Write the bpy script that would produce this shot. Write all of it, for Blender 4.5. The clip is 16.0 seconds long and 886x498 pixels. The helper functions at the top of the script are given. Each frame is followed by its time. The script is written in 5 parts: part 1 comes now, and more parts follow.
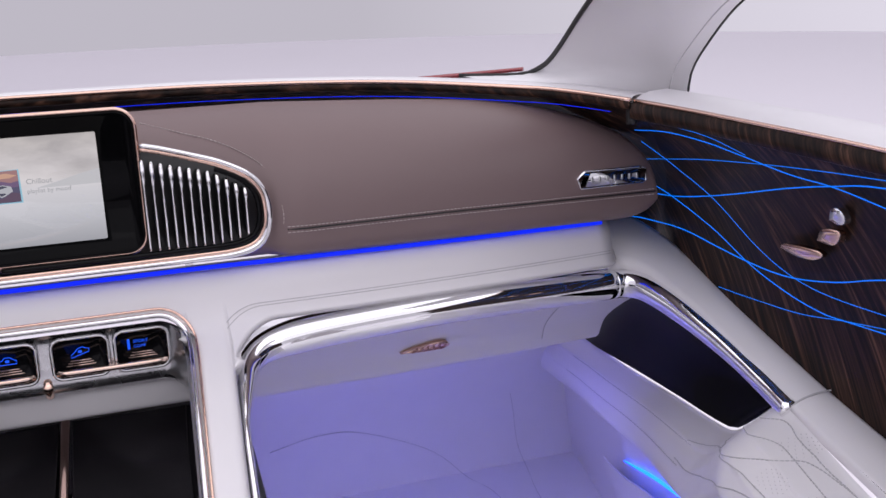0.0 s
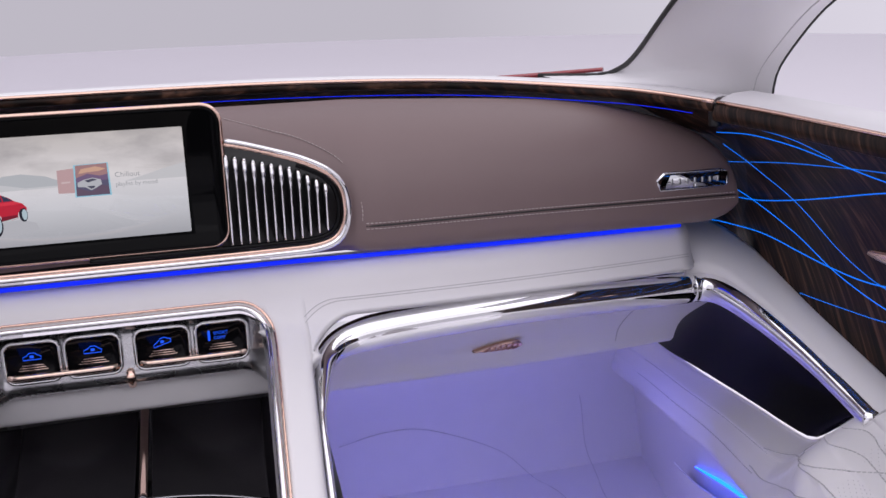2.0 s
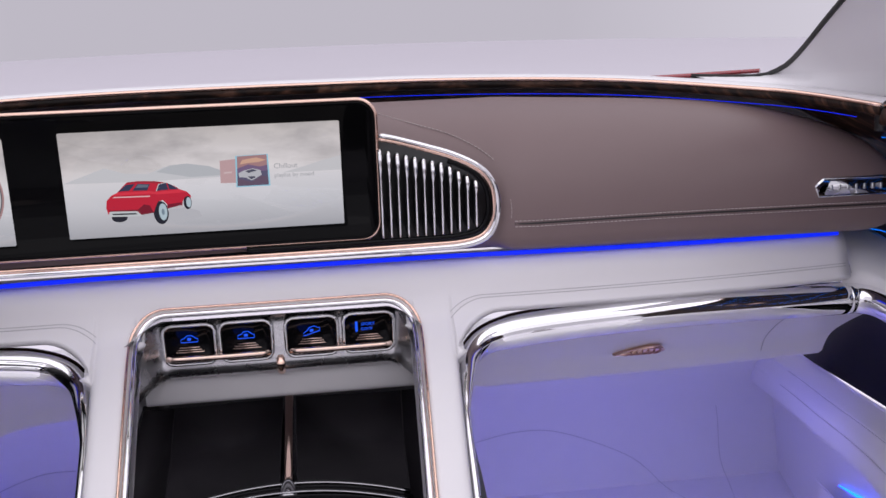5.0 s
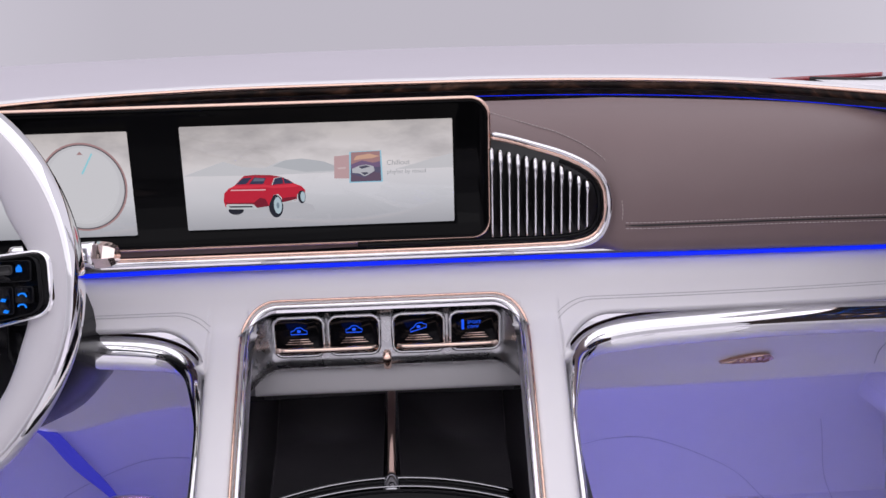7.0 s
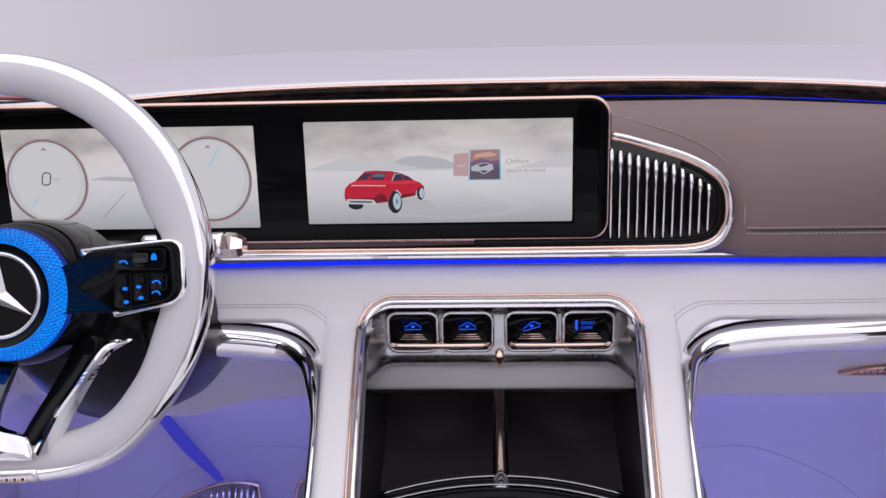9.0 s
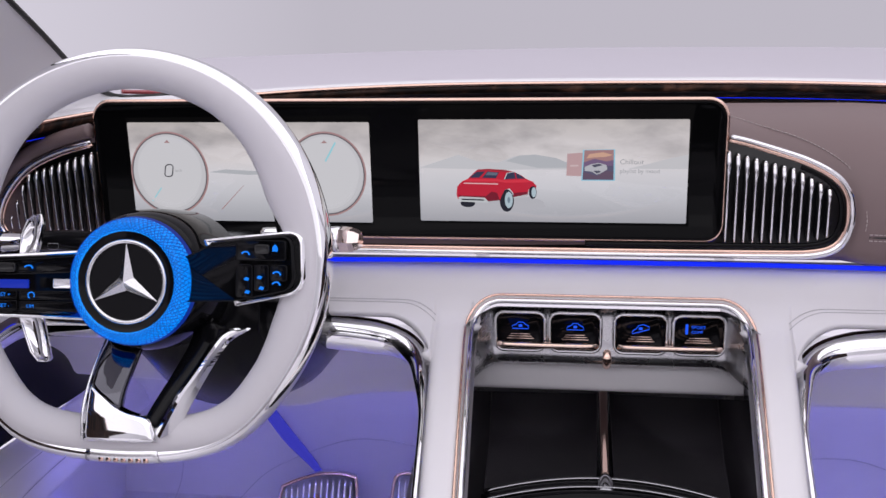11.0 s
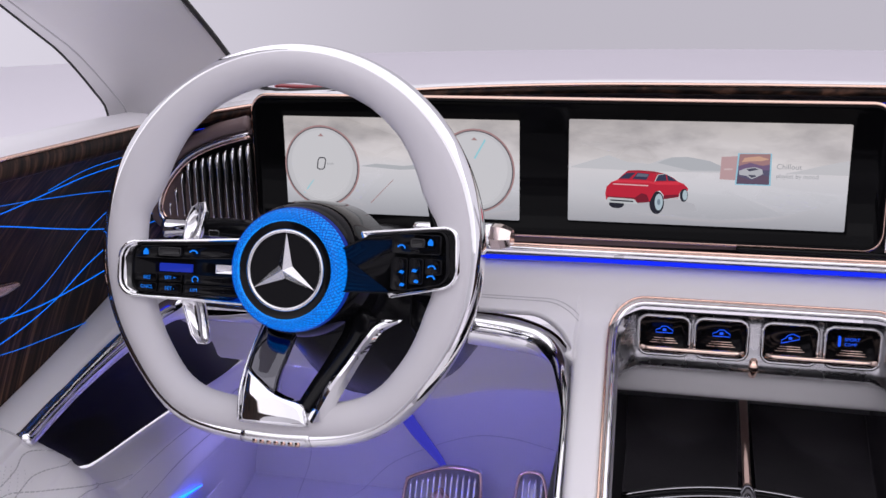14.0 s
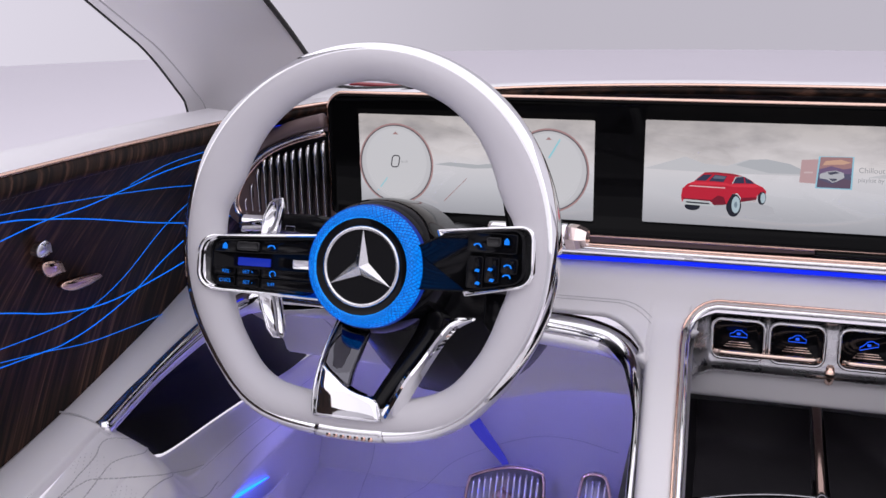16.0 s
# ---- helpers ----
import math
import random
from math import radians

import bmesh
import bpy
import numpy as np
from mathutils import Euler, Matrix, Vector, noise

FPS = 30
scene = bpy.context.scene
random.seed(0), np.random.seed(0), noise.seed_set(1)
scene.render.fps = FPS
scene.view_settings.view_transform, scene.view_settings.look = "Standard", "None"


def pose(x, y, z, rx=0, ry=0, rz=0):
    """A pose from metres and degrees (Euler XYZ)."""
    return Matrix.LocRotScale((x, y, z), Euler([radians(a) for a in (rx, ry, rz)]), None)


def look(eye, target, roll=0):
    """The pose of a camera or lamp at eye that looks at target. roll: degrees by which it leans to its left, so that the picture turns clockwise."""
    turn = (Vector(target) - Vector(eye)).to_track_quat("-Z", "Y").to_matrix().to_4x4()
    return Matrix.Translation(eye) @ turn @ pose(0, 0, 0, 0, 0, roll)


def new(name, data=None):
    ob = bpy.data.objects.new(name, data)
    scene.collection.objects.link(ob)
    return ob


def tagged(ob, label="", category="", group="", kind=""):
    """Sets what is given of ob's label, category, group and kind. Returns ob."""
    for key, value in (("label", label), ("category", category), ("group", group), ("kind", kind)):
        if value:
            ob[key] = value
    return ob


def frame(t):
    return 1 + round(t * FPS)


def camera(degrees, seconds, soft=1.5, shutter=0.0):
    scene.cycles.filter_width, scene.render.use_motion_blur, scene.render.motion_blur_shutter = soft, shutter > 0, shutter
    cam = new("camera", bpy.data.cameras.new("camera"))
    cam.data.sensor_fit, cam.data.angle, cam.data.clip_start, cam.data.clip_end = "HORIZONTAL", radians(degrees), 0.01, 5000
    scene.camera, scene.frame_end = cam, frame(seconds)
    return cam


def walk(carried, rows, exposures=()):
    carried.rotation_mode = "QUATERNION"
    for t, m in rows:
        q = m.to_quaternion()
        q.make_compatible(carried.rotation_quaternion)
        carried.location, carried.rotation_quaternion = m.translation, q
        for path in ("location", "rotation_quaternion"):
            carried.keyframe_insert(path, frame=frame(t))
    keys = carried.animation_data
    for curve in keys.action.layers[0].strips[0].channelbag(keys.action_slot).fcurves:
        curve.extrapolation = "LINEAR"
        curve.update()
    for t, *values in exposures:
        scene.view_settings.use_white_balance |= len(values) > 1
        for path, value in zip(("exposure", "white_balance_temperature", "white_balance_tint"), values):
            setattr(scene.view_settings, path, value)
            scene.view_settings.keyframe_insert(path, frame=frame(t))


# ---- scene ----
cam = camera(46.71, 16.0)
PATH = [
    (0.0, pose(0.0914, 0.0038, 1.0547, 73.532, 1.573, -18.980)),
    (0.5, pose(0.0888, 0.0045, 1.0540, 73.568, 1.557, -18.253)),
    (1.0, pose(0.0849, 0.0049, 1.0545, 73.580, 1.513, -17.264)),
    (1.5, pose(0.0815, 0.0061, 1.0547, 73.579, 1.505, -16.278)),
    (2.0, pose(0.0773, 0.0065, 1.0547, 73.607, 1.469, -15.137)),
    (2.5, pose(0.0729, 0.0074, 1.0539, 73.661, 1.465, -14.011)),
    (3.0, pose(0.0671, 0.0085, 1.0541, 73.681, 1.468, -12.821)),
    (3.5, pose(0.0628, 0.0093, 1.0540, 73.704, 1.473, -11.672)),
    (4.0, pose(0.0570, 0.0098, 1.0528, 73.774, 1.471, -10.469)),
    (6.5, pose(0.0322, 0.0128, 1.0490, 74.031, 1.555, -4.119)),
    (7.0, pose(0.0237, 0.0122, 1.0472, 74.153, 1.485, -2.805)),
    (7.5, pose(0.0169, 0.0114, 1.0468, 74.203, 1.468, -1.483)),
    (8.0, pose(0.0097, 0.0113, 1.0466, 74.240, 1.437, -0.038)),
    (8.5, pose(0.0040, 0.0106, 1.0475, 74.223, 1.449, 1.302)),
    (9.0, pose(-0.0028, 0.0096, 1.0484, 74.208, 1.403, 2.686)),
    (11.5, pose(-0.0335, 0.0016, 1.0485, 74.318, 1.239, 9.197)),
    (12.0, pose(-0.0414, -0.0004, 1.0490, 74.312, 1.172, 10.364)),
    (12.5, pose(-0.0470, -0.0016, 1.0494, 74.301, 1.150, 11.447)),
    (13.0, pose(-0.0523, -0.0039, 1.0497, 74.317, 1.125, 12.620)),
    (13.5, pose(-0.0577, -0.0058, 1.0498, 74.320, 1.106, 13.624)),
    (14.0, pose(-0.0632, -0.0083, 1.0495, 74.356, 1.043, 14.652)),
    (14.5, pose(-0.0676, -0.0104, 1.0494, 74.364, 1.031, 15.591)),
    (15.0, pose(-0.0720, -0.0118, 1.0504, 74.323, 0.999, 16.602)),
    (15.5, pose(-0.0753, -0.0136, 1.0509, 74.317, 0.984, 17.451)),
    (16.0, pose(-0.0785, -0.0155, 1.0504, 74.351, 0.961, 18.094)),
]
walk(cam, PATH)

# ---- world and light: a plain white photo studio ----
world = bpy.data.worlds.new("studio_world")
scene.world = world
world.use_nodes = True
wt = world.node_tree
wback = wt.nodes["Background"]
wback.inputs[0].default_value = (0.812, 0.768, 0.880, 1)
wco, wsep, wabs, wmap = [wt.nodes.new(k) for k in ("ShaderNodeTexCoord", "ShaderNodeSeparateXYZ", "ShaderNodeMath", "ShaderNodeMapRange")]
wabs.operation = "ABSOLUTE"
wmap.inputs[1].default_value, wmap.inputs[2].default_value, wmap.inputs[3].default_value, wmap.inputs[4].default_value = 0.25, 0.75, 0.635, 0.95
wt.links.new(wco.outputs["Generated"], wsep.inputs[0])
wt.links.new(wsep.outputs[0], wabs.inputs[0])
wt.links.new(wabs.outputs[0], wmap.inputs[0])
wt.links.new(wmap.outputs[0], wback.inputs[1])


def area_lamp(name, eye, target, sx, sy, power, color=(1, 1, 1)):
    d = bpy.data.lights.new(name, "AREA")
    d.shape, d.size, d.size_y, d.energy, d.color = "RECTANGLE", sx, sy, power, color
    ob = new(name, d)
    ob.matrix_world = look(eye, target)
    return ob


# two unseen fill lamps, added to brighten the floor and the white leather
area_lamp("unseen_fill_lamp", (0.0, 0.0, 7.5), (0, 0.01, 0.0), 16.0, 16.0, 585, (0.985, 0.955, 1.0))
area_lamp("unseen_fill_lamp", (0.0, -2.4, 2.9), (0, 1.3, 0.55), 8.0, 2.6, 36, (0.985, 0.955, 1.0))
for sx in (1, -1):
    area_lamp("footwell_light", (sx * 0.52, 1.50, 0.40), (sx * 0.56, 1.72, 0.0), 0.40, 0.10, 2.3 if sx > 0 else 3.9, (0.27, 0.245, 1.0))


# ---- materials ----
def nodes_of(mat):
    mat.use_nodes = True
    nt = mat.node_tree
    return nt, nt.nodes["Principled BSDF"]


def plain(name, color, rough=0.5, metal=0.0, coat=0.0, bump=0.0, scale=200.0, vary=0.0, vscale=6.0, spec=0.5, sheen=0.0):
    mat = bpy.data.materials.new(name)
    nt, b = nodes_of(mat)
    b.inputs["Base Color"].default_value = (*color, 1)
    b.inputs["Roughness"].default_value = rough
    b.inputs["Metallic"].default_value = metal
    b.inputs["Coat Weight"].default_value = coat
    b.inputs["Coat Roughness"].default_value = 0.03
    b.inputs["Specular IOR Level"].default_value = spec
    b.inputs["Sheen Weight"].default_value = sheen
    tc = nt.nodes.new("ShaderNodeTexCoord")
    if vary:
        n = nt.nodes.new("ShaderNodeTexNoise")
        n.inputs["Scale"].default_value, n.inputs["Detail"].default_value = vscale, 5
        nt.links.new(tc.outputs["Object"], n.inputs["Vector"])
        mx = nt.nodes.new("ShaderNodeMix")
        mx.data_type = "RGBA"
        mx.inputs[6].default_value = (*[c * (1 - vary) for c in color], 1)
        mx.inputs[7].default_value = (*[min(1, c * (1 + vary)) for c in color], 1)
        nt.links.new(n.outputs["Fac"], mx.inputs[0])
        nt.links.new(mx.outputs[2], b.inputs["Base Color"])
        mr = nt.nodes.new("ShaderNodeMapRange")
        mr.inputs[3].default_value, mr.inputs[4].default_value = max(0, rough * 0.8), min(1, rough * 1.2)
        nt.links.new(n.outputs["Fac"], mr.inputs[0])
        nt.links.new(mr.outputs[0], b.inputs["Roughness"])
    if bump:
        v = nt.nodes.new("ShaderNodeTexVoronoi")
        v.feature = "DISTANCE_TO_EDGE"
        v.inputs["Scale"].default_value = scale
        nt.links.new(tc.outputs["Object"], v.inputs["Vector"])
        bp = nt.nodes.new("ShaderNodeBump")
        bp.inputs["Strength"].default_value, bp.inputs["Distance"].default_value = bump, 0.001
        nt.links.new(v.outputs["Distance"], bp.inputs["Height"])
        nt.links.new(bp.outputs[0], b.inputs["Normal"])
    return mat


def glow(name, color, strength):
    mat = bpy.data.materials.new(name)
    nt, b = nodes_of(mat)
    b.inputs["Base Color"].default_value = (0.01, 0.01, 0.02, 1)
    b.inputs["Emission Color"].default_value = (*color, 1)
    b.inputs["Emission Strength"].default_value = strength
    b.inputs["Specular IOR Level"].default_value = 0.12
    return mat


def wood_material(name):
    mat = bpy.data.materials.new(name)
    nt, b = nodes_of(mat)
    tc = nt.nodes.new("ShaderNodeTexCoord")
    mp = nt.nodes.new("ShaderNodeMapping")
    mp.inputs["Rotation"].default_value = (radians(32), 0, 0)
    nt.links.new(tc.outputs["Object"], mp.inputs["Vector"])
    sc = nt.nodes.new("ShaderNodeMapping")
    sc.inputs["Scale"].default_value = (40, 170, 5)
    nt.links.new(mp.outputs[0], sc.inputs["Vector"])
    n = nt.nodes.new("ShaderNodeTexNoise")
    n.inputs["Scale"].default_value, n.inputs["Detail"].default_value, n.inputs["Distortion"].default_value = 1.0, 6, 0.4
    nt.links.new(sc.outputs[0], n.inputs["Vector"])
    r = nt.nodes.new("ShaderNodeValToRGB")
    e = r.color_ramp.elements
    e[0].position, e[0].color = 0.40, (0.006, 0.0035, 0.003, 1)
    e[1].position, e[1].color = 0.78, (0.135, 0.066, 0.043, 1)
    mid = r.color_ramp.elements.new(0.55)
    mid.color = (0.026, 0.0125, 0.0085, 1)
    nt.links.new(n.outputs["Fac"], r.inputs[0])
    nt.links.new(r.outputs[0], b.inputs["Base Color"])
    b.inputs["Roughness"].default_value = 0.45
    b.inputs["Coat Weight"].default_value, b.inputs["Coat Roughness"].default_value = 0.05, 0.10
    b.inputs["Specular IOR Level"].default_value = 0.14
    return mat


WHITE = plain("white_leather", (0.75, 0.735, 0.755), 0.42, bump=0.12, scale=900, vary=0.02, vscale=9)
WHEELW = plain("pale_grey_leather", (0.60, 0.585, 0.61), 0.52, bump=0.12, scale=900, vary=0.02, vscale=9)
CARPETSEAM = plain("pale_seam", (0.58, 0.57, 0.60), 0.8, vary=0.05)
SUEDE = plain("white_carpet", (0.74, 0.73, 0.76), 0.85, bump=0.25, scale=700, vary=0.03, vscale=20)
PAINTW = plain("white_lacquer", (0.78, 0.77, 0.79), 0.30, vary=0.015, vscale=4)
BROWN = plain("brown_leather", (0.180, 0.127, 0.126), 0.44, bump=0.18, scale=900, vary=0.05, vscale=7)
CHROME = plain("chrome", (0.90, 0.90, 0.91), 0.045, 1.0, vary=0.02, vscale=30)
DARKCHROME = plain("dark_chrome", (0.42, 0.42, 0.44), 0.06, 1.0, vary=0.02, vscale=30)
COPPER = plain("rose_gold_metal", (0.86, 0.60, 0.49), 0.14, 1.0, vary=0.04, vscale=40)
BLACK = plain("black_gloss", (0.005, 0.005, 0.006), 0.06, coat=0.0, vary=0.1, vscale=12, spec=0.14)
SATIN = plain("black_satin", (0.010, 0.010, 0.011), 0.35, vary=0.2, vscale=25)
RUBBER = plain("black_rubber", (0.012, 0.012, 0.012), 0.6, vary=0.2, vscale=60)
LACQ = plain("black_lacquer_panel", (0.017, 0.0145, 0.019), 0.50, vary=0.15, vscale=10, spec=0.24)
TRAYLACQ = plain("black_tray_lacquer", (0.002, 0.002, 0.0025), 0.16, vary=0.15, vscale=10, spec=0.05)
SHROUD = plain("black_shroud_plastic", (0.004, 0.004, 0.005), 0.22, vary=0.1, vscale=10, spec=0.18)
RED = plain("red_car_paint", (0.30, 0.035, 0.045), 0.18, coat=1.0, vary=0.05, vscale=15)
THREAD = plain("pale_thread", (0.50, 0.44, 0.43), 0.7, vary=0.1, vscale=300)
GREYTHREAD = plain("grey_thread", (0.50, 0.49, 0.51), 0.7, vary=0.1, vscale=300)
FLOORW = plain("studio_floor_paint", (0.90, 0.87, 0.92), 0.5, vary=0.02, vscale=0.4)
WOOD = wood_material("macassar_wood")
BLUE = glow("blue_light_strip", (0.003, 0.022, 1.0), 1.0)
BLUESPOT = glow("blue_pocket_light", (0.004, 0.06, 1.0), 9.0)
BLUELINE = glow("blue_light_line", (0.0, 0.19, 1.0), 1.0)
ICON = glow("blue_icon_light", (0.01, 0.10, 1.0), 1.1)
KEYLIGHT = glow("blue_key_light", (0.0, 0.22, 1.0), 1.0)


# ---- mesh helpers ----
def finish(name, bm, material, parent=None, label="", smooth=True):
    me = bpy.data.meshes.new(name)
    bmesh.ops.recalc_face_normals(bm, faces=bm.faces)
    bm.to_mesh(me)
    bm.free()
    me.materials.append(material)
    if smooth:
        me.polygons.foreach_set("use_smooth", [True] * len(me.polygons))
    ob = new(name, me)
    if parent is not None:
        ob.parent = parent
    if label:
        tagged(ob, label)
    return ob


def part(name, bm, material, parent, label="", smooth=True):
    return finish(name, bm, material, parent, label, smooth)


def thing(name, label, category, group="", kind="", at=(0, 0, 0)):
    ob = new(name)
    ob.location = at
    ob.empty_display_size = 0.05
    return tagged(ob, label, category, group, kind)


def spline(points, n):
    """n + 1 points on a smooth curve through the given ones, even in length."""
    p = np.array(points, float)
    q = np.vstack([2 * p[0] - p[1], p, 2 * p[-1] - p[-2]])
    out = []
    for i in range(1, len(q) - 2):
        a, b, c, d = q[i - 1], q[i], q[i + 1], q[i + 2]
        for k in range(24):
            t = k / 24
            out.append(0.5 * (2 * b + (c - a) * t + (2 * a - 5 * b + 4 * c - d) * t * t + (3 * b - a - 3 * c + d) * t ** 3))
    out = np.array(out + [p[-1]])
    s = np.concatenate([[0], np.cumsum(np.linalg.norm(np.diff(out, axis=0), axis=1))])
    u = np.linspace(0, s[-1], n + 1)
    return np.stack([np.interp(u, s, out[:, i]) for i in range(out.shape[1])], 1)


def grid(rows, closed=False, caps=False, bm=None):
    """A sheet through rows of points; closed: each row is a ring; caps: the ends are filled."""
    bm = bm or bmesh.new()
    vs = [[bm.verts.new(p) for p in r] for r in rows]
    for a, b in zip(vs, vs[1:]):
        m = len(a)
        for i in range(m if closed else m - 1):
            j = (i + 1) % m
            bm.faces.new((a[i], a[j], b[j], b[i]))
    if caps and closed:
        bm.faces.new(vs[0][::-1])
        bm.faces.new(vs[-1])
    return bm


def tube(points, radius, n=40, segs=12, flat=1.0, up=(0, 0, 1), bm=None, closed=False, raw=False):
    """A rod along a curve. radius: a number or a function of 0..1; flat: height over width of its section."""
    p = np.array(points, float) if raw else spline(points, n)
    n = len(p) - 1
    rows = []
    for i in range(n + 1):
        if closed:
            d = p[(i + 1) % len(p)] - p[i - 1]
        else:
            d = p[min(i + 1, n)] - p[max(i - 1, 0)]
        d = Vector(d).normalized()
        side = d.cross(Vector(up))
        side = side.normalized() if side.length > 1e-4 else Vector((1, 0, 0))
        top = side.cross(d)
        r = radius(i / n) if callable(radius) else radius
        rows.append([tuple(Vector(p[i]) + side * r * math.cos(a) + top * r * flat * math.sin(a)) for a in [2 * math.pi * k / segs for k in range(segs)]])
    if closed:
        rows.append(rows[0])
        bm = grid(rows, True, False, bm)
        bmesh.ops.remove_doubles(bm, verts=bm.verts, dist=1e-6)
        return bm
    return grid(rows, True, True, bm)


def round_rect(x0, x1, z0, z1, r, n=6):
    """Corners of a rectangle with round corners, counter-clockwise."""
    out = []
    for cx, cz, a0 in ((x1 - r, z1 - r, 0), (x0 + r, z1 - r, 90), (x0 + r, z0 + r, 180), (x1 - r, z0 + r, 270)):
        for k in range(n + 1):
            a = radians(a0 + 90 * k / n)
            out.append((cx + r * math.cos(a), cz + r * math.sin(a)))
    return out


def slab(outline, y0, y1, bevel=0.0, bm=None, place=None):
    """A plate with that outline in x and z, from y0 (front) to y1 (back), its front edge rounded."""
    bm = bm or bmesh.new()
    put = place or (lambda x, y, z: (x, y, z))
    o = np.array(outline, float)
    c = o.mean(0)

    def inset(d):
        nx, pv = np.roll(o, -1, 0), np.roll(o, 1, 0)
        t = nx - pv
        t /= np.maximum(np.linalg.norm(t, axis=1, keepdims=True), 1e-9)
        return o - np.stack([t[:, 1], -t[:, 0]], 1) * d
    sy = 1 if y1 > y0 else -1
    rows = []
    if bevel:
        for k in range(4):
            a = math.pi / 2 * k / 3
            rows.append([put(x, y0 + sy * bevel * (1 - math.sin(a)), z) for x, z in inset(bevel * math.cos(a))])
    else:
        rows.append([put(x, y0, z) for x, z in o])
    rows.append([put(x, y1, z) for x, z in o])
    return grid(rows, True, True, bm)


def mirror(points, s):
    return [(s * p[0], *p[1:]) for p in points]


def text(body, size, m, material, parent, name="lettering", align="LEFT", depth=0.0):
    c = bpy.data.curves.new(name, "FONT")
    c.body, c.size, c.align_x, c.extrude = body, size, align, depth
    c.materials.append(material)
    ob = new(name, c)
    ob.parent = parent
    ob.matrix_basis = m
    return ob


FACING = pose(0, 0, 0, 90, 0, 0)          # a flat drawing turned to face the cabin


# ---- the studio round the car ----
bm = bmesh.new()
bmesh.ops.create_circle(bm, cap_ends=True, segments=64, radius=19)
ob = finish("ground", bm, FLOORW, smooth=False)
ob.location.z = -0.52
tagged(ob, "pale seamless studio floor", "ground", kind="structure")

# ---- dashboard: rail, ledge and recess ----
RAIL = [(0, 1.386, 0.888), (0.24, 1.388, 0.886), (0.46, 1.366, 0.879), (0.63, 1.285, 0.870), (0.685, 1.225, 0.867), (0.724, 1.140, 0.864)]
half = spline(RAIL, 40)
rail = np.vstack([(half * (-1, 1, 1))[::-1][:-1], half])


def along(curve, offsets):
    """Rows of points beside a curve in plan: each offset is (outwards, up)."""
    rows = []
    for i, p in enumerate(curve):
        d = curve[min(i + 1, len(curve) - 1)] - curve[max(i - 1, 0)]
        nrm = np.array((-d[1], d[0], 0)) / np.hypot(d[0], d[1])
        rows.append([tuple(p + nrm * o + np.array((0, 0, u))) for o, u in offsets])
    return rows


dash_rail = thing("dash_rail", "dark striped wood rail along the top of the dashboard", "trim")
part("wood_band", grid(along(rail, [(0, -0.002), (-0.002, -0.005), (-0.002, -0.0105), (0.001, -0.0130), (0.02, -0.0130)])), WOOD, dash_rail)
part("copper_edge", tube(rail, 0.0028, raw=True, segs=8), COPPER, dash_rail, "thin rose gold edging")
dash_ledge = finish("dash_ledge", grid(along(rail, [(0.000, 0.0005), (0.006, 0.004), (0.016, 0.005), (0.045, 0.002), (0.058, -0.012)])), PAINTW)
tagged(dash_ledge, "white ledge between the wood rail and the windscreen", "ledge", kind="structure")
foot = spline([(0, 1.53, 0.645), (0.40, 1.51, 0.642), (0.62, 1.47, 0.638), (0.76, 1.405, 0.635), (0.83, 1.345, 0.634), (0.862, 1.302, 0.634)], 40)
foot = np.vstack([(foot * (-1, 1, 1))[::-1][:-1], foot])
STEPS = (0.0, 0.06, 0.14, 0.25, 0.38, 0.52, 0.66, 0.80, 0.90, 1.0)
wall_rows = []
for i, (hang,) in enumerate(along(rail, [(0.012, -0.0125)])):
    h, f = np.array(hang), foot[i]
    out = np.array((f[0] - h[0], f[1] - h[1], 0)) / max(1e-6, np.hypot(f[0] - h[0], f[1] - h[1]))
    wall_rows.append([tuple(h + (f - h) * t + out * (0.024 + 0.030 * max(0, (abs(h[0]) - 0.5) / 0.23)) * math.sin(math.pi * t)) for t in STEPS])


def corner_row(sgn):
    """The edge of the door panel that the wall under the rail meets."""
    return [(sgn * (0.727 + 0.135 * t + 0.030 * math.sin(math.pi * t) + 0.001), 1.135 + 0.165 * t - 0.001, 0.8615 - 0.2295 * t) for t in [max(0.02, s) for s in STEPS]]


recess = finish("dash_recess", grid([corner_row(-1)] + wall_rows + [corner_row(1)]), WOOD)
tagged(recess, "dark wood wall under the overhanging rail", "trim", kind="structure")
light_line = finish("light_line", tube([tuple(r[0]) for r in along(rail[2:-2], [(0.012, -0.0215)])], 0.00045, raw=True, segs=6), BLUE)
tagged(light_line, "thin blue light line under the wood rail", "light strip")

for sgn in (1, -1):
    o = finish("joint_filler", tube(mirror([(0.734, 1.152, 0.832), (0.733, 1.151, 0.845), (0.733, 1.150, 0.859)], sgn), 0.008, n=6, segs=10), SATIN)
    tagged(o, "dark gap between the wood rail and the door", "trim", kind="structure")

# ---- brown upholstered pad ----
pad = thing("dash_pad", "taupe brown leather dashboard pad with double stitched seam", "dashboard")


def pad_top(x):
    a = abs(x)
    return 0.715 - float(np.interp(a, (0.30, 0.42, 0.52, 0.60, 0.66, 0.70, 0.74, 0.78, 0.804), (0, 0.0050, 0.0090, 0.0110, 0.0120, 0.0115, 0.0085, 0.0035, 0))) + 0.152 * (1 - max(0, (a - 0.36) / 0.4445) ** 3.9) ** 0.42 if a < 0.8040 else 0.715


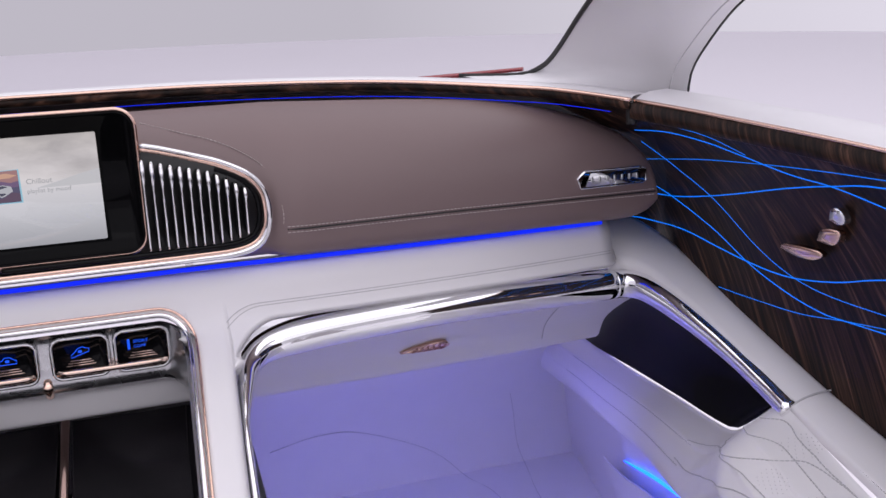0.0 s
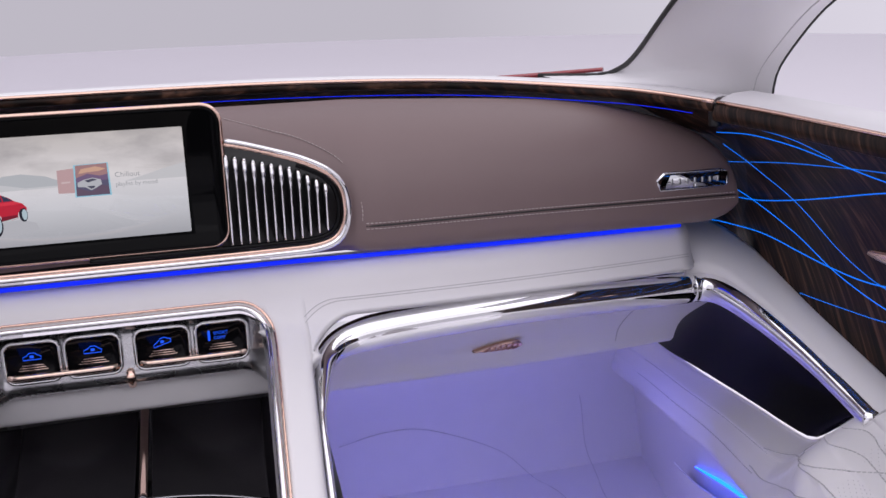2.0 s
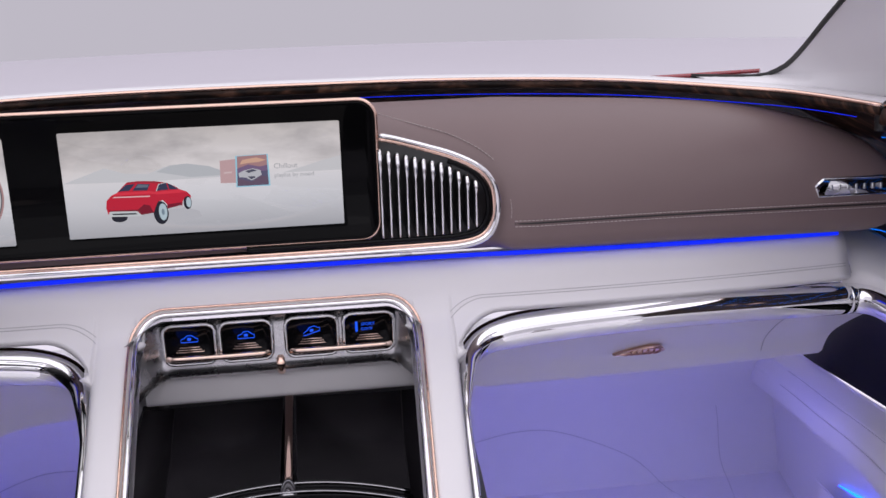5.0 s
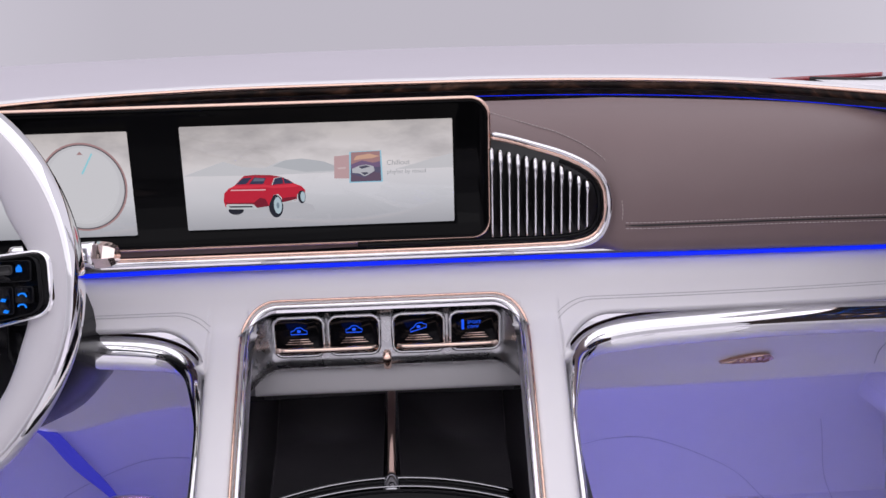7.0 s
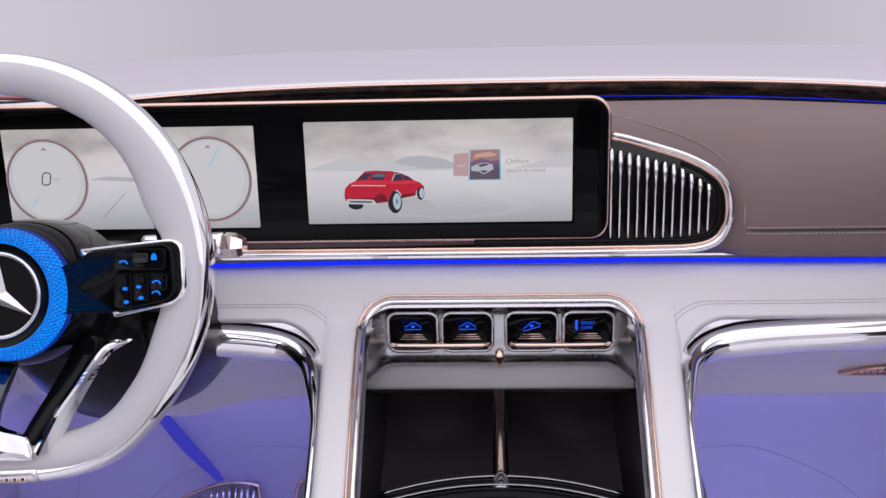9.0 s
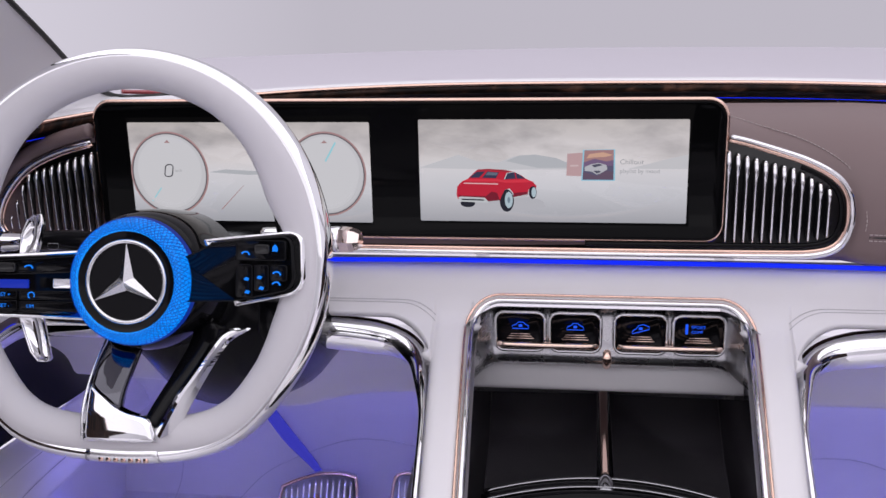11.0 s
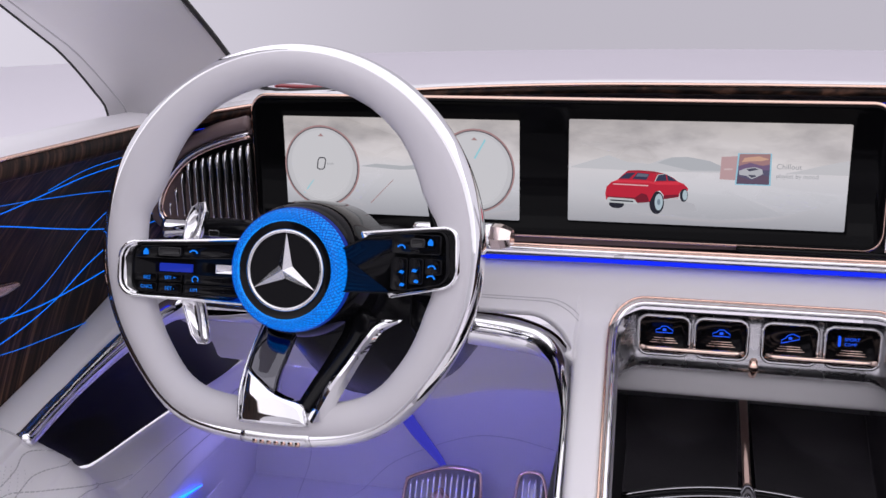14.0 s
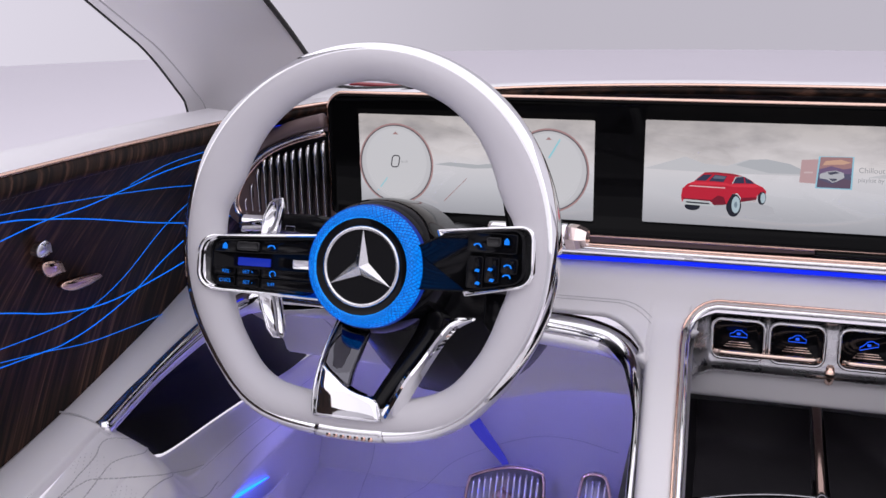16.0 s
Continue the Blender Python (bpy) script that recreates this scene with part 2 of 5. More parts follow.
def pad_section(x, n=22):
    """Points up the front of the pad: from the lower back edge round the front to the top back edge."""
    a = abs(x)
    k = (1 - max(0, (a - 0.745) / 0.0592) ** 2.6) ** 0.40 if a < 0.8040 else 0.0
    top, low = pad_top(x), 0.716 - (0.0235 + 0.012 * max(0, a - 0.3)) * k
    yf = 1.199 + 0.003 * max(0, (a - 0.3) / 0.52) ** 2
    back = min(1, max(0, (0.300 - x) / 0.020)) if x > -0.5 else 1.0
    yf += 0.017 * back * back * (3 - 2 * back)
    yb = 1.210 + 0.130 * (max(0, top - 0.715) / 0.152) ** 2.5
    out = []
    for i in range(n + 1):
        t = i / n
        if t < 0.25:
            ang = math.pi / 2 * t / 0.25
            out.append((x, yf + 0.022 * (1 - math.sin(ang)) , low + (0.716 - low) * (1 - math.cos(ang))))
        else:
            u = (t - 0.25) / 0.75
            z = 0.716 + (top - 0.716) * math.sin(math.pi / 2 * u) ** 0.95
            out.append((x, yf + (yb - yf) * (1 - math.cos(math.pi / 2 * u)) ** 1.15, z))
    return out


xs = np.concatenate([(-0.8039 + 0.1039 * np.linspace(0, 1, 30)[:-1] ** 2), np.linspace(-0.70, 0.70, 60), (0.8039 - 0.1039 * np.linspace(1, 0, 30)[1:] ** 2)])
part("upholstery", grid([pad_section(x) for x in xs]), BROWN, pad)


def pad_point(x, z, out=0.0012):
    s = pad_section(x, 80)
    ys, zs = [q[1] for q in s[20:]], [q[2] for q in s[20:]]
    return (x, float(np.interp(z, zs, ys)) - out, z)


# the seam with a row of stitches on each side
part("seam", tube([pad_point(x, 0.7300 - 0.012 * max(0, x - 0.5), 0.0) for x in np.linspace(0.295, 0.800, 24)], 0.0011, n=48, segs=6), SATIN, pad)


def stitches(path, step, length, radius, bm=None):
    bm = bm or bmesh.new()
    s = np.concatenate([[0], np.cumsum(np.linalg.norm(np.diff(path, axis=0), axis=1))])
    at = lambda u: np.array([np.interp(u, s, path[:, i]) for i in range(3)])
    u = 0
    while u + length < s[-1]:
        tube([at(u), at(u + length)], radius, raw=True, segs=5, bm=bm)
        u += step
    return bm


for z in (0.7336, 0.7264):
    part("stitching", stitches(spline([pad_point(x, z - 0.012 * max(0, x - 0.5)) for x in np.linspace(0.295, 0.800, 20)], 60), 0.0052, 0.0036, 0.0006), THREAD, pad)

# ---- blue ambient strip under the pad ----
strip = finish("ambient_strip", tube([(x, 1.219 + 0.02 * max(0, (abs(x) - 0.3) / 0.52) ** 2, 0.6895 - 0.0145 * max(0, abs(x) - 0.2)) for x in np.linspace(-0.735, 0.735, 60)], 0.0030, raw=True, segs=8), BLUE)
tagged(strip, "glowing blue ambient light strip under the brown pad", "light strip")

# ---- white lower fascia with two arms that run back along the console ----
PROF = spline([(1.250, 0.6855), (1.226, 0.682), (1.211, 0.667), (1.201, 0.642), (1.187, 0.622), (1.155, 0.607), (1.065, 0.580), (0.92, 0.534), (0.70, 0.464)], 160)
PLEN = np.concatenate([[0], np.cumsum(np.linalg.norm(np.diff(PROF, axis=0), axis=1))])


def fascia_point(x, s, lift=0.0):
    y, z = np.interp(s, PLEN, PROF[:, 0]), np.interp(s, PLEN, PROF[:, 1])
    k = 1 - 0.10 * max(0, 1.16 - y) / 0.24
    y2, z2 = np.interp(s + 0.002, PLEN, PROF[:, 0]), np.interp(s + 0.002, PLEN, PROF[:, 1])
    d = np.array((y2 - y, z2 - z)) / max(1e-6, math.hypot(y2 - y, z2 - z))
    end = 0.03 * max(0, (abs(x) - 0.3) / 0.5) ** 2
    return (x * k, y + end + d[1] * lift, z - d[0] * lift)


def s_of_y(y):
    return float(np.interp(-y, -PROF[:, 0], PLEN))


S_CON, S_TUB, S_END = s_of_y(1.204) + 0.006, s_of_y(1.1985) + 0.0135, s_of_y(0.72)
CIN, COUT, RC, RT = 0.165, 0.213, 0.035, 0.062


def corner(d, r):
    """Drop of a rounded corner at the distance d from its wall."""
    return r - math.sqrt(max(0, r * r - (r - d) ** 2)) if d < r else 0.0


def fascia_reach(x):
    a = abs(x)
    if a < CIN:
        return S_CON + 1.1 * corner(CIN - a, RC)
    if a <= COUT:
        w = (a - CIN) / (COUT - CIN)
        return S_CON + 1.1 * RC + (S_TUB + 1.2 * RT - S_CON - 1.1 * RC) * w
    return S_TUB + 1.2 * corner(a - COUT, RT)


cols = [0.0, 0.03, 0.06, 0.09, 0.12] + [CIN - RC * (1 - math.sin(math.pi / 2 * k / 12)) for k in range(12)] + [CIN]
cols += [CIN + (COUT - CIN) * k / 12 for k in range(1, 12)] + [COUT + RT * (1 - math.cos(math.pi / 2 * k / 14)) for k in range(15)]
cols += list(np.linspace(0.29, 0.75, 24))
cols = sorted(set([-c for c in cols] + cols))


def arm_lift(x, s):
    w = abs(2 * (abs(x) - CIN) / (COUT - CIN) - 1)
    return -0.007 * min(1, w) ** 5 * min(1, max(0, (s - S_CON) / 0.06)) if CIN <= abs(x) <= COUT else 0.0


def fascia_sheet():
    bm = grid([[fascia_point(x, s, arm_lift(x, s)) for s in np.linspace(0, fascia_reach(x), 30)] for x in cols])
    for sgn in (1, -1):
        grid([[fascia_point(sgn * x, s, arm_lift(x, s)) for s in np.linspace(fascia_reach(x), S_END, 40)] for x in np.linspace(CIN, COUT, 13)], bm=bm)
    bmesh.ops.remove_doubles(bm, verts=bm.verts, dist=2e-5)
    return bm


fascia = finish("dash_fascia", fascia_sheet(), WHITE)
tagged(fascia, "white leather lower dashboard with two arms beside the console", "dashboard", kind="structure")
sol = fascia.modifiers.new("thickness", "SOLIDIFY")
sol.thickness, sol.offset = 0.012, (-1.0 if sum(f.normal.z for f in fascia.data.polygons) > 0 else 1.0)


def fascia_edge(kind, sgn, lift=0.0, grow=0.0, last=None):
    """The rim of an opening of the fascia: 'console' or 'footwell'."""
    last = last or S_END
    out = []
    if kind == "console":
        for k in range(11):
            x = (CIN + grow) * 0 + (CIN - RC) * k / 10
            out.append(fascia_point(sgn * x, S_CON - grow, lift))
        for k in range(1, 13):
            a = math.pi / 2 * k / 12
            out.append(fascia_point(sgn * (CIN - RC + (RC + grow) * math.sin(a)), S_CON - grow + 1.1 * (RC + grow) * (1 - math.cos(a)), lift))
        for s in np.linspace(S_CON + 1.1 * (RC + grow), last, 24)[1:]:
            out.append(fascia_point(sgn * (CIN + grow), s, lift))
    return out


# ---- footwells, firewall, floor ----
floor = finish("floor", slab([(-1.15, -1.3), (1.15, -1.3), (1.15, 2.1), (-1.15, 2.1)], 0.12, 0.16, place=lambda x, y, z: (x, z, -y)), SUEDE, smooth=False)
tagged(floor, "white carpet of the car floor", "carpet", kind="structure")
fw = [(2.02, -0.13), (2.02, 0.02), (1.95, 0.16), (1.82, 0.34), (1.66, 0.44), (1.42, 0.50)]
firewall = finish("firewall", grid([[(x, y, z) for y, z in spline(fw, 24)] for x in np.linspace(-1.1, 1.1, 12)]), SUEDE)
tagged(firewall, "white carpeted firewall of the footwells", "wall", kind="structure")
for sgn in (1, -1):
    tun = finish("tunnel_side", grid([[(sgn * (0.215 + 0.10 * (1 - math.cos(math.pi / 2 * k / 10)) + 0.05 * k / 10), y, 0.56 - 0.70 * k / 10 - 0.30 * max(0, 1.19 - y) * (1 - k / 10)) for k in range(11)] for y in np.linspace(0.70, 2.02, 20)]), SUEDE)
    tagged(tun, "white padded side of the centre console", "wall", kind="structure")
    knee = thing("knee_panel", "white leather knee panel under the chrome tube", "panel", "knee panels")
    rows = []
    for x in np.linspace(0.215, 0.86, 30):
        hood = 0.034 * math.exp(-((x - 0.50) / 0.095) ** 2) if sgn < 0 else 0.0
        rows.append([(sgn * x, y + 0.02 * max(0, (x - 0.3) / 0.5) ** 2, z - hood * min(1, max(0, (y - 1.24) / 0.15))) for y, z in spline([(1.225, 0.578), (1.26, 0.556), (1.34, 0.512), (1.42, 0.456), (1.447, 0.418), (1.455, 0.404), (1.52, 0.40), (1.62, 0.45)], 30)])
    part("upholstery", grid(rows), WHITE, knee)
    part("seam", tube([(sgn * x, y - 0.001, z) for x, y, z in ((0.700, 1.258, 0.566), (0.715, 1.335, 0.523), (0.735, 1.420, 0.466), (0.745, 1.455, 0.428))], 0.0007, n=24, segs=5), GREYTHREAD, knee)
    # chrome tube along the opening
    tb = thing("chrome_tube", "polished chrome tube along the dashboard's lower edge", "trim", "chrome tubes")
    path = [(0.197, 0.93, 0.512), (0.207, 1.05, 0.549), (0.219, 1.125, 0.567), (0.230, 1.166, 0.577), (0.251, 1.192, 0.5845), (0.288, 1.205, 0.5895), (0.36, 1.208, 0.5950), (0.50, 1.212, 0.5990), (0.65, 1.226, 0.5935), (0.755, 1.243, 0.5870)]
    part("rod", tube(mirror(path, sgn), lambda t: 0.0228 * min(1, 0.25 + max(0, t - 0.18) * 3.2), n=90, segs=20), CHROME, tb)
    path = [(0.757, 1.2435, 0.587), (0.778, 1.241, 0.586), (0.798, 1.215, 0.584), (0.812, 1.15, 0.572), (0.820, 1.06, 0.553), (0.818, 0.965, 0.535), (0.812, 0.905, 0.526)]
    part("door_rod", tube(mirror(path, sgn), lambda t: 0.0225 - 0.0100 * min(1, t * 1.4), n=60, segs=16), CHROME, tb, "chrome tube that runs on along the door")

# ---- unseen pale board behind the camera, added to shape light and reflections ----
rear = finish("unseen_rear_board", slab([(-1.15, -0.5), (1.15, -0.5), (0.85, 0.85), (-0.85, 0.85)], -1.40, -1.46), plain("pale_board_paint", (0.45, 0.43, 0.44), 0.7, vary=0.1), smooth=False)
tagged(rear, "plain pale board added out of view to shape light and reflections", "wall", kind="structure")

# ---- doors ----
for sgn in (1, -1):
    low_by = 0.0 if sgn > 0 else 0.013        # the driver's tray and padding sit a little lower
    door = thing("door", "front door with dark wood panel, blue light lines and white armrest", "door", "front doors")
    top = spline([(0.727, 1.135, 0.8635), (0.742, 1.05, 0.8635), (0.756, 0.95, 0.863), (0.770, 0.85, 0.862), (0.785, 0.72, 0.860), (0.80, 0.50, 0.856), (0.81, 0.1, 0.85)], 40)
    low = spline([(0.862, 1.30, 0.634), (0.862, 1.235, 0.620), (0.862, 1.092, 0.585), (0.862, 0.971, 0.558), (0.862, 0.80, 0.524), (0.862, 0.55, 0.485), (0.862, 0.1, 0.45)], 40)
    rows = []
    for a, b in zip(top, low):
        r = []
        for k in range(25):
            t = k / 24
            p = a + (b - a) * t
            p[0] += 0.030 * math.sin(math.pi * min(1, t * 1.0)) - 0.0
            r.append((sgn * p[0], p[1], p[2] - 0.002))
        rows.append(r)
    part("wood_panel", grid(rows), WOOD, door, "dark macassar wood panel")
    part("wood_cap", grid([[(sgn * (p[0] + o), p[1], p[2] + u) for o, u in ((0.000, -0.0015), (-0.0045, -0.007), (-0.0065, -0.014), (-0.0060, -0.0215), (0.003, -0.0245))] for p in top]), WOOD, door, "wood capping along the top of the door")
    part("copper_edge", tube(mirror(top, sgn), 0.0026, raw=True, segs=8), COPPER, door)
    rows = []
    for p in top:
        rows.append([(sgn * (p[0] + o), p[1], p[2] + u) for o, u in ((0.001, 0.001), (0.008, 0.006), (0.02, 0.010), (0.045, 0.012), (0.075, 0.006), (0.085, -0.05))])
    part("sill", grid(rows), PAINTW, door, "white sill under the side window")
    inner = spline([(0.745, 1.236, 0.622), (0.775, 1.232, 0.621), (0.797, 1.20, 0.612), (0.812, 1.13, 0.590), (0.819, 1.05, 0.567), (0.818, 0.965, 0.546), (0.812, 0.905, 0.533), (0.80, 0.75, 0.512), (0.79, 0.5, 0.48)], 40)
    outer = spline([(0.735, 1.300, 0.682), (0.820, 1.320, 0.664), (0.860, 1.250, 0.633), (0.864, 1.13, 0.597), (0.864, 1.05, 0.577), (0.864, 0.965, 0.557), (0.864, 0.90, 0.543), (0.864, 0.75, 0.517), (0.864, 0.5, 0.48)], 40)
    rows = []
    for a, b in zip(outer, inner):
        rows.append([(sgn * p[0], p[1], p[2]) for p in [a + (0, 0, -0.02)] + [a + (b - a) * k / 10 + (0, 0, 0.006 * math.sin(math.pi * k / 10)) for k in range(11)] + [b + (0.006, 0.004, -0.014)]])
    part("armrest", grid(rows), WHITE, door, "white leather armrest")
    part("copper_seam", tube([(sgn * (p[0] + 0.001), p[1], p[2] + 0.002) for p in outer[8:]], 0.0014, raw=True, segs=6), COPPER, door)
    # black lacquer tray under the tube
    up = spline([(0.90, 1.56, 0.560), (0.865, 1.38, 0.590), (0.842, 1.25, 0.598), (0.842, 1.17, 0.582), (0.848, 1.08, 0.558), (0.842, 0.98, 0.536), (0.826, 0.915, 0.522)], 30)
    dn = spline([(0.985, 1.80, 0.275), (0.955, 1.66, 0.302), (0.935, 1.50, 0.330), (0.905, 1.30, 0.366), (0.882, 1.16, 0.391), (0.872, 1.095, 0.407), (0.864, 1.05, 0.437), (0.841, 0.968, 0.503)], 30)
    dn[:, 2] -= low_by
    rows = [[(sgn * (a[0] + (b[0] - a[0]) * k / 12 + 0.05 * math.sin(math.pi * k / 12)), a[1] + (b[1] - a[1]) * k / 12, a[2] + (b[2] - a[2]) * k / 12) for k in range(13)] for a, b in zip(up, dn)]
    part("tray", grid(rows), TRAYLACQ, door, "black lacquered tray in the door")
    # padded lower panel
    e = spline([(1.03, 2.03, 0.22), (0.970, 1.70, 0.290), (0.935, 1.50, 0.326), (0.903, 1.30, 0.364), (0.880, 1.16, 0.389), (0.870, 1.095, 0.404), (0.862, 1.05, 0.434), (0.839, 0.965, 0.502), (0.812, 0.905, 0.527), (0.79, 0.72, 0.50), (0.78, 0.5, 0.47)], 50)
    e[:, 2] -= low_by * np.clip((e[:, 1] - 0.90) / 0.12, 0, 1)
    off = spline([(0.0, 0.0), (-0.0015, -0.005), (-0.018, -0.015), (-0.032, -0.024), (-0.0325, -0.028), (-0.043, -0.040), (-0.048, -0.050), (-0.047, -0.056), (-0.043, -0.095), (0.018, -0.15), (0.045, -0.28), (0.06, -0.45), (0.05, -0.70)], 320)
    off = np.vstack([off[:95], off[95::9], off[-1:]])

    def near(y):
        w = min(1, max(0, (1.45 - y) / 0.60))
        return w * w * (3 - 2 * w)

    def quilt(y, z):
        return 0.0022 * near(y) * (abs(math.sin(math.pi * (y / 0.085 + z / 0.062))) * abs(math.sin(math.pi * (y / 0.085 - z / 0.062)))) ** 0.5

    def spread(y, u):
        """The padding swells into the cabin beside the seat."""
        return 0.62 * near(y) * (0.05 * math.tanh(-u / 0.05) + 0.25 * min(-u, 0.2)) if u < 0 else 0.0

    def panel_x(y, z):
        ex, ez = np.interp(y, e[::-1, 1], e[::-1, 0]), np.interp(y, e[::-1, 1], e[::-1, 2])
        return ex + np.interp(ez - z, -off[:, 1], off[:, 0]) - spread(y, z - ez)

    e = spline(e, 640)
    e = np.array([p for i, p in enumerate(e) if 0.62 < p[1] < 1.12 or i % 12 == 0 or i == len(e) - 1])
    rows = [[(sgn * (p[0] + o - spread(p[1], u) - quilt(p[1], p[2] + u) * min(1, -u / 0.01)), p[1], p[2] + u) for o, u in off] for p in e]
    part("lower_panel", grid(rows), WHITE, door, "white padded lower door panel with quilting")
    bm = bmesh.new()
    for seam in (((1.155, 0.3665), (1.100, 0.384), (1.040, 0.416), (0.934, 0.471), (0.849, 0.501), (0.818, 0.506), (0.760, 0.500)),
                 ((1.155, 0.3430), (1.090, 0.356), (1.000, 0.400), (0.892, 0.453), (0.829, 0.467), (0.76, 0.472)),
                 ((1.063, 0.420), (0.995, 0.441), (0.901, 0.476), (0.814, 0.473), (0.76, 0.465)),
                 ((0.974, 0.484), (0.930, 0.4985), (0.879, 0.508), (0.832, 0.503), (0.776, 0.493), (0.70, 0.475)),
                 ((0.936, 0.508), (0.900, 0.5195), (0.860, 0.5150), (0.800, 0.5060), (0.74, 0.497))):
        seam = [(y, z - low_by * min(1, max(0, (y - 0.90) / 0.12))) for y, z in seam]
        path = [(sgn * (panel_x(y, z) - quilt(y, z) - 0.0006), y, z) for y, z in spline(list(seam), 70)]
        stitches(np.array(path), 0.0058, 0.0042, 0.0008, bm)
    part("quilt_stitching", bm, GREYTHREAD, door)
    bm = bmesh.new()
    for yc, zc in ((0.851, 0.5130), (0.835, 0.4870), (0.768, 0.4860)):
        for i in range(-3, 4):
            for j in range(-3, 4):
                if abs(i) + abs(j) < 5:
                    y, z = yc + 0.0050 * i + 0.0050 * j, zc + 0.0018 * i - 0.0018 * j
                    x = panel_x(y, z) - quilt(y, z) - 0.0005
                    bm.faces.new([bm.verts.new((sgn * x, y + 0.0009 * math.cos(k), z + 0.0007 * math.sin(k))) for k in np.linspace(0, 2 * math.pi, 7)[:-1]])
    part("perforation", bm, GREYTHREAD, door, "fine perforation in the quilted leather", smooth=False)
    part("armrest_gap", tube([(sgn * (p[0] + 0.003), p[1], p[2] - 0.0005) for p in inner[22:]], 0.0017, raw=True, segs=6), RUBBER, door, "dark gap between armrest and padding")
    for drop in (0.0265, 0.0535):
        path = [(sgn * (panel_x(y, np.interp(y, e[::-1, 1], e[::-1, 2]) - drop) - 0.0006), y, np.interp(y, e[::-1, 1], e[::-1, 2]) - drop) for y in np.linspace(1.14, 1.75, 40)]
        part("panel_stitching", stitches(np.array(path), 0.0065, 0.0046, 0.0007), GREYTHREAD, door)
    part("pocket_light", tube([(sgn * (panel_x(y, z) - 0.004), y, z) for y, z in ((1.60, 0.083), (1.53, 0.107), (1.43, 0.140), (1.335, 0.170), (1.26, 0.196))], lambda t: 0.0010 + 0.0022 * math.sin(math.pi * t), n=30, segs=8), BLUESPOT, door, "glowing blue light over the door pocket")
    rows = []
    for y, z in spline([(1.66, 0.062), (1.55, 0.082), (1.45, 0.112), (1.373, 0.135), (1.28, 0.170), (1.20, 0.20)], 24):
        x = panel_x(y, z)
        rows.append([(sgn * (x - d), y, z + u) for d, u in ((-0.004, -0.10), (0.010, -0.05), (0.026, -0.006), (0.030, 0.002), (0.028, 0.0025), (0.026, -0.004), (0.018, -0.05))])
    part("pocket_flap", grid(rows), WHITE, door, "white door pocket flap")

# ---- windscreen pillars ----
for sgn in (1, -1):
    pil = thing("windscreen_pillar", "white windscreen pillar with grey lining", "pillar", "windscreen pillars", "structure")
    a = spline([(0.60, 1.425, 0.872), (0.672, 1.375, 0.874), (0.690, 1.335, 0.888), (0.688, 1.28, 0.915), (0.671, 1.15, 0.987), (0.645, 0.90, 1.12), (0.63, 0.7, 1.22)], 40)
    b = spline([(0.826, 1.176, 0.838), (0.824, 1.172, 0.850), (0.819, 1.162, 0.8745), (0.8165, 1.15, 0.8965), (0.8125, 1.12, 0.924), (0.805, 1.06, 0.968), (0.800, 1.0, 1.002), (0.770, 0.75, 1.13), (0.75, 0.58, 1.22)], 40)
    if sgn < 0:
        b[:, 2] -= 0.015 * np.clip((b[:, 2] - 0.86) / 0.05, 0, 1)
    rows = []
    for p, q in zip(a, b):
        rows.append([(sgn * (p[0] + (q[0] - p[0]) * k / 12), p[1] + (q[1] - p[1]) * k / 12 - 0.030 * math.sin(math.pi * k / 12), p[2] + (q[2] - p[2]) * k / 12) for k in range(13)])
    part("lining", grid(rows), PAINTW, pil)
    part("lining_groove", tube([(sgn * (p[0] - 0.0145 - 0.026 * (1 - i / 30) ** 1.6), p[1] - 0.009 - 0.012 * (1 - i / 30) ** 1.6, p[2] + 0.002) for i, p in enumerate(b[1:31])], 0.0009, raw=True, segs=5), GREYTHREAD, pil)
    part("glass_seal", tube(mirror(a, sgn), 0.0035, raw=True, segs=6), RUBBER, pil, "black rubber windscreen seal")
    part("window_seal", tube([(sgn * (p[0] + 0.002), p[1], p[2]) for p in b], 0.0016, raw=True, segs=6), RUBBER, pil, "thin black side window seal")

# ---- wide display ----
disp = thing("wide_display", "black glass display with two lit screens and rose gold edge", "display")
BEZ = round_rect(-0.638, 0.129, 0.7225, 0.887, 0.020, 8)
part("glass", slab(BEZ, 1.2045, 1.222, 0.003), plain("black_display_glass", (0.003, 0.003, 0.0035), 0.05, vary=0.1, vscale=12, spec=0.06), disp)
part("edge", tube([(x, 1.212, z) for x, z in round_rect(-0.640, 0.131, 0.7205, 0.889, 0.022, 8)], 0.0028, raw=True, closed=True, segs=8, up=(0, 1, 0)), COPPER, disp)

# ---- steering wheel ----
TILT = 15
WHEEL = pose(-0.480, 0.93, 0.768, -TILT, 0, 0)    # local x right, y away from the driver, z up along the wheel
wheel = thing("steering_wheel", "white leather and chrome steering wheel with blue lit hub", "steering wheel")
wheel.matrix_world = WHEEL


def rim_point(a, r, flat):
    """A point of a ring that is flattened at its foot."""
    r = r + 0.0015 - 0.0030 * min(0, math.sin(a)) + 0.0070 * math.exp(-((a - radians(238)) / 0.26) ** 2) + 0.0045 * math.exp(-((a - radians(304)) / 0.24) ** 2)
    x, z = r * math.cos(a), r * math.sin(a)
    k = 0.007
    return x - 0.003, -flat + k * math.log(1 + math.exp(min(60, (z + flat) / k))) + 0.003


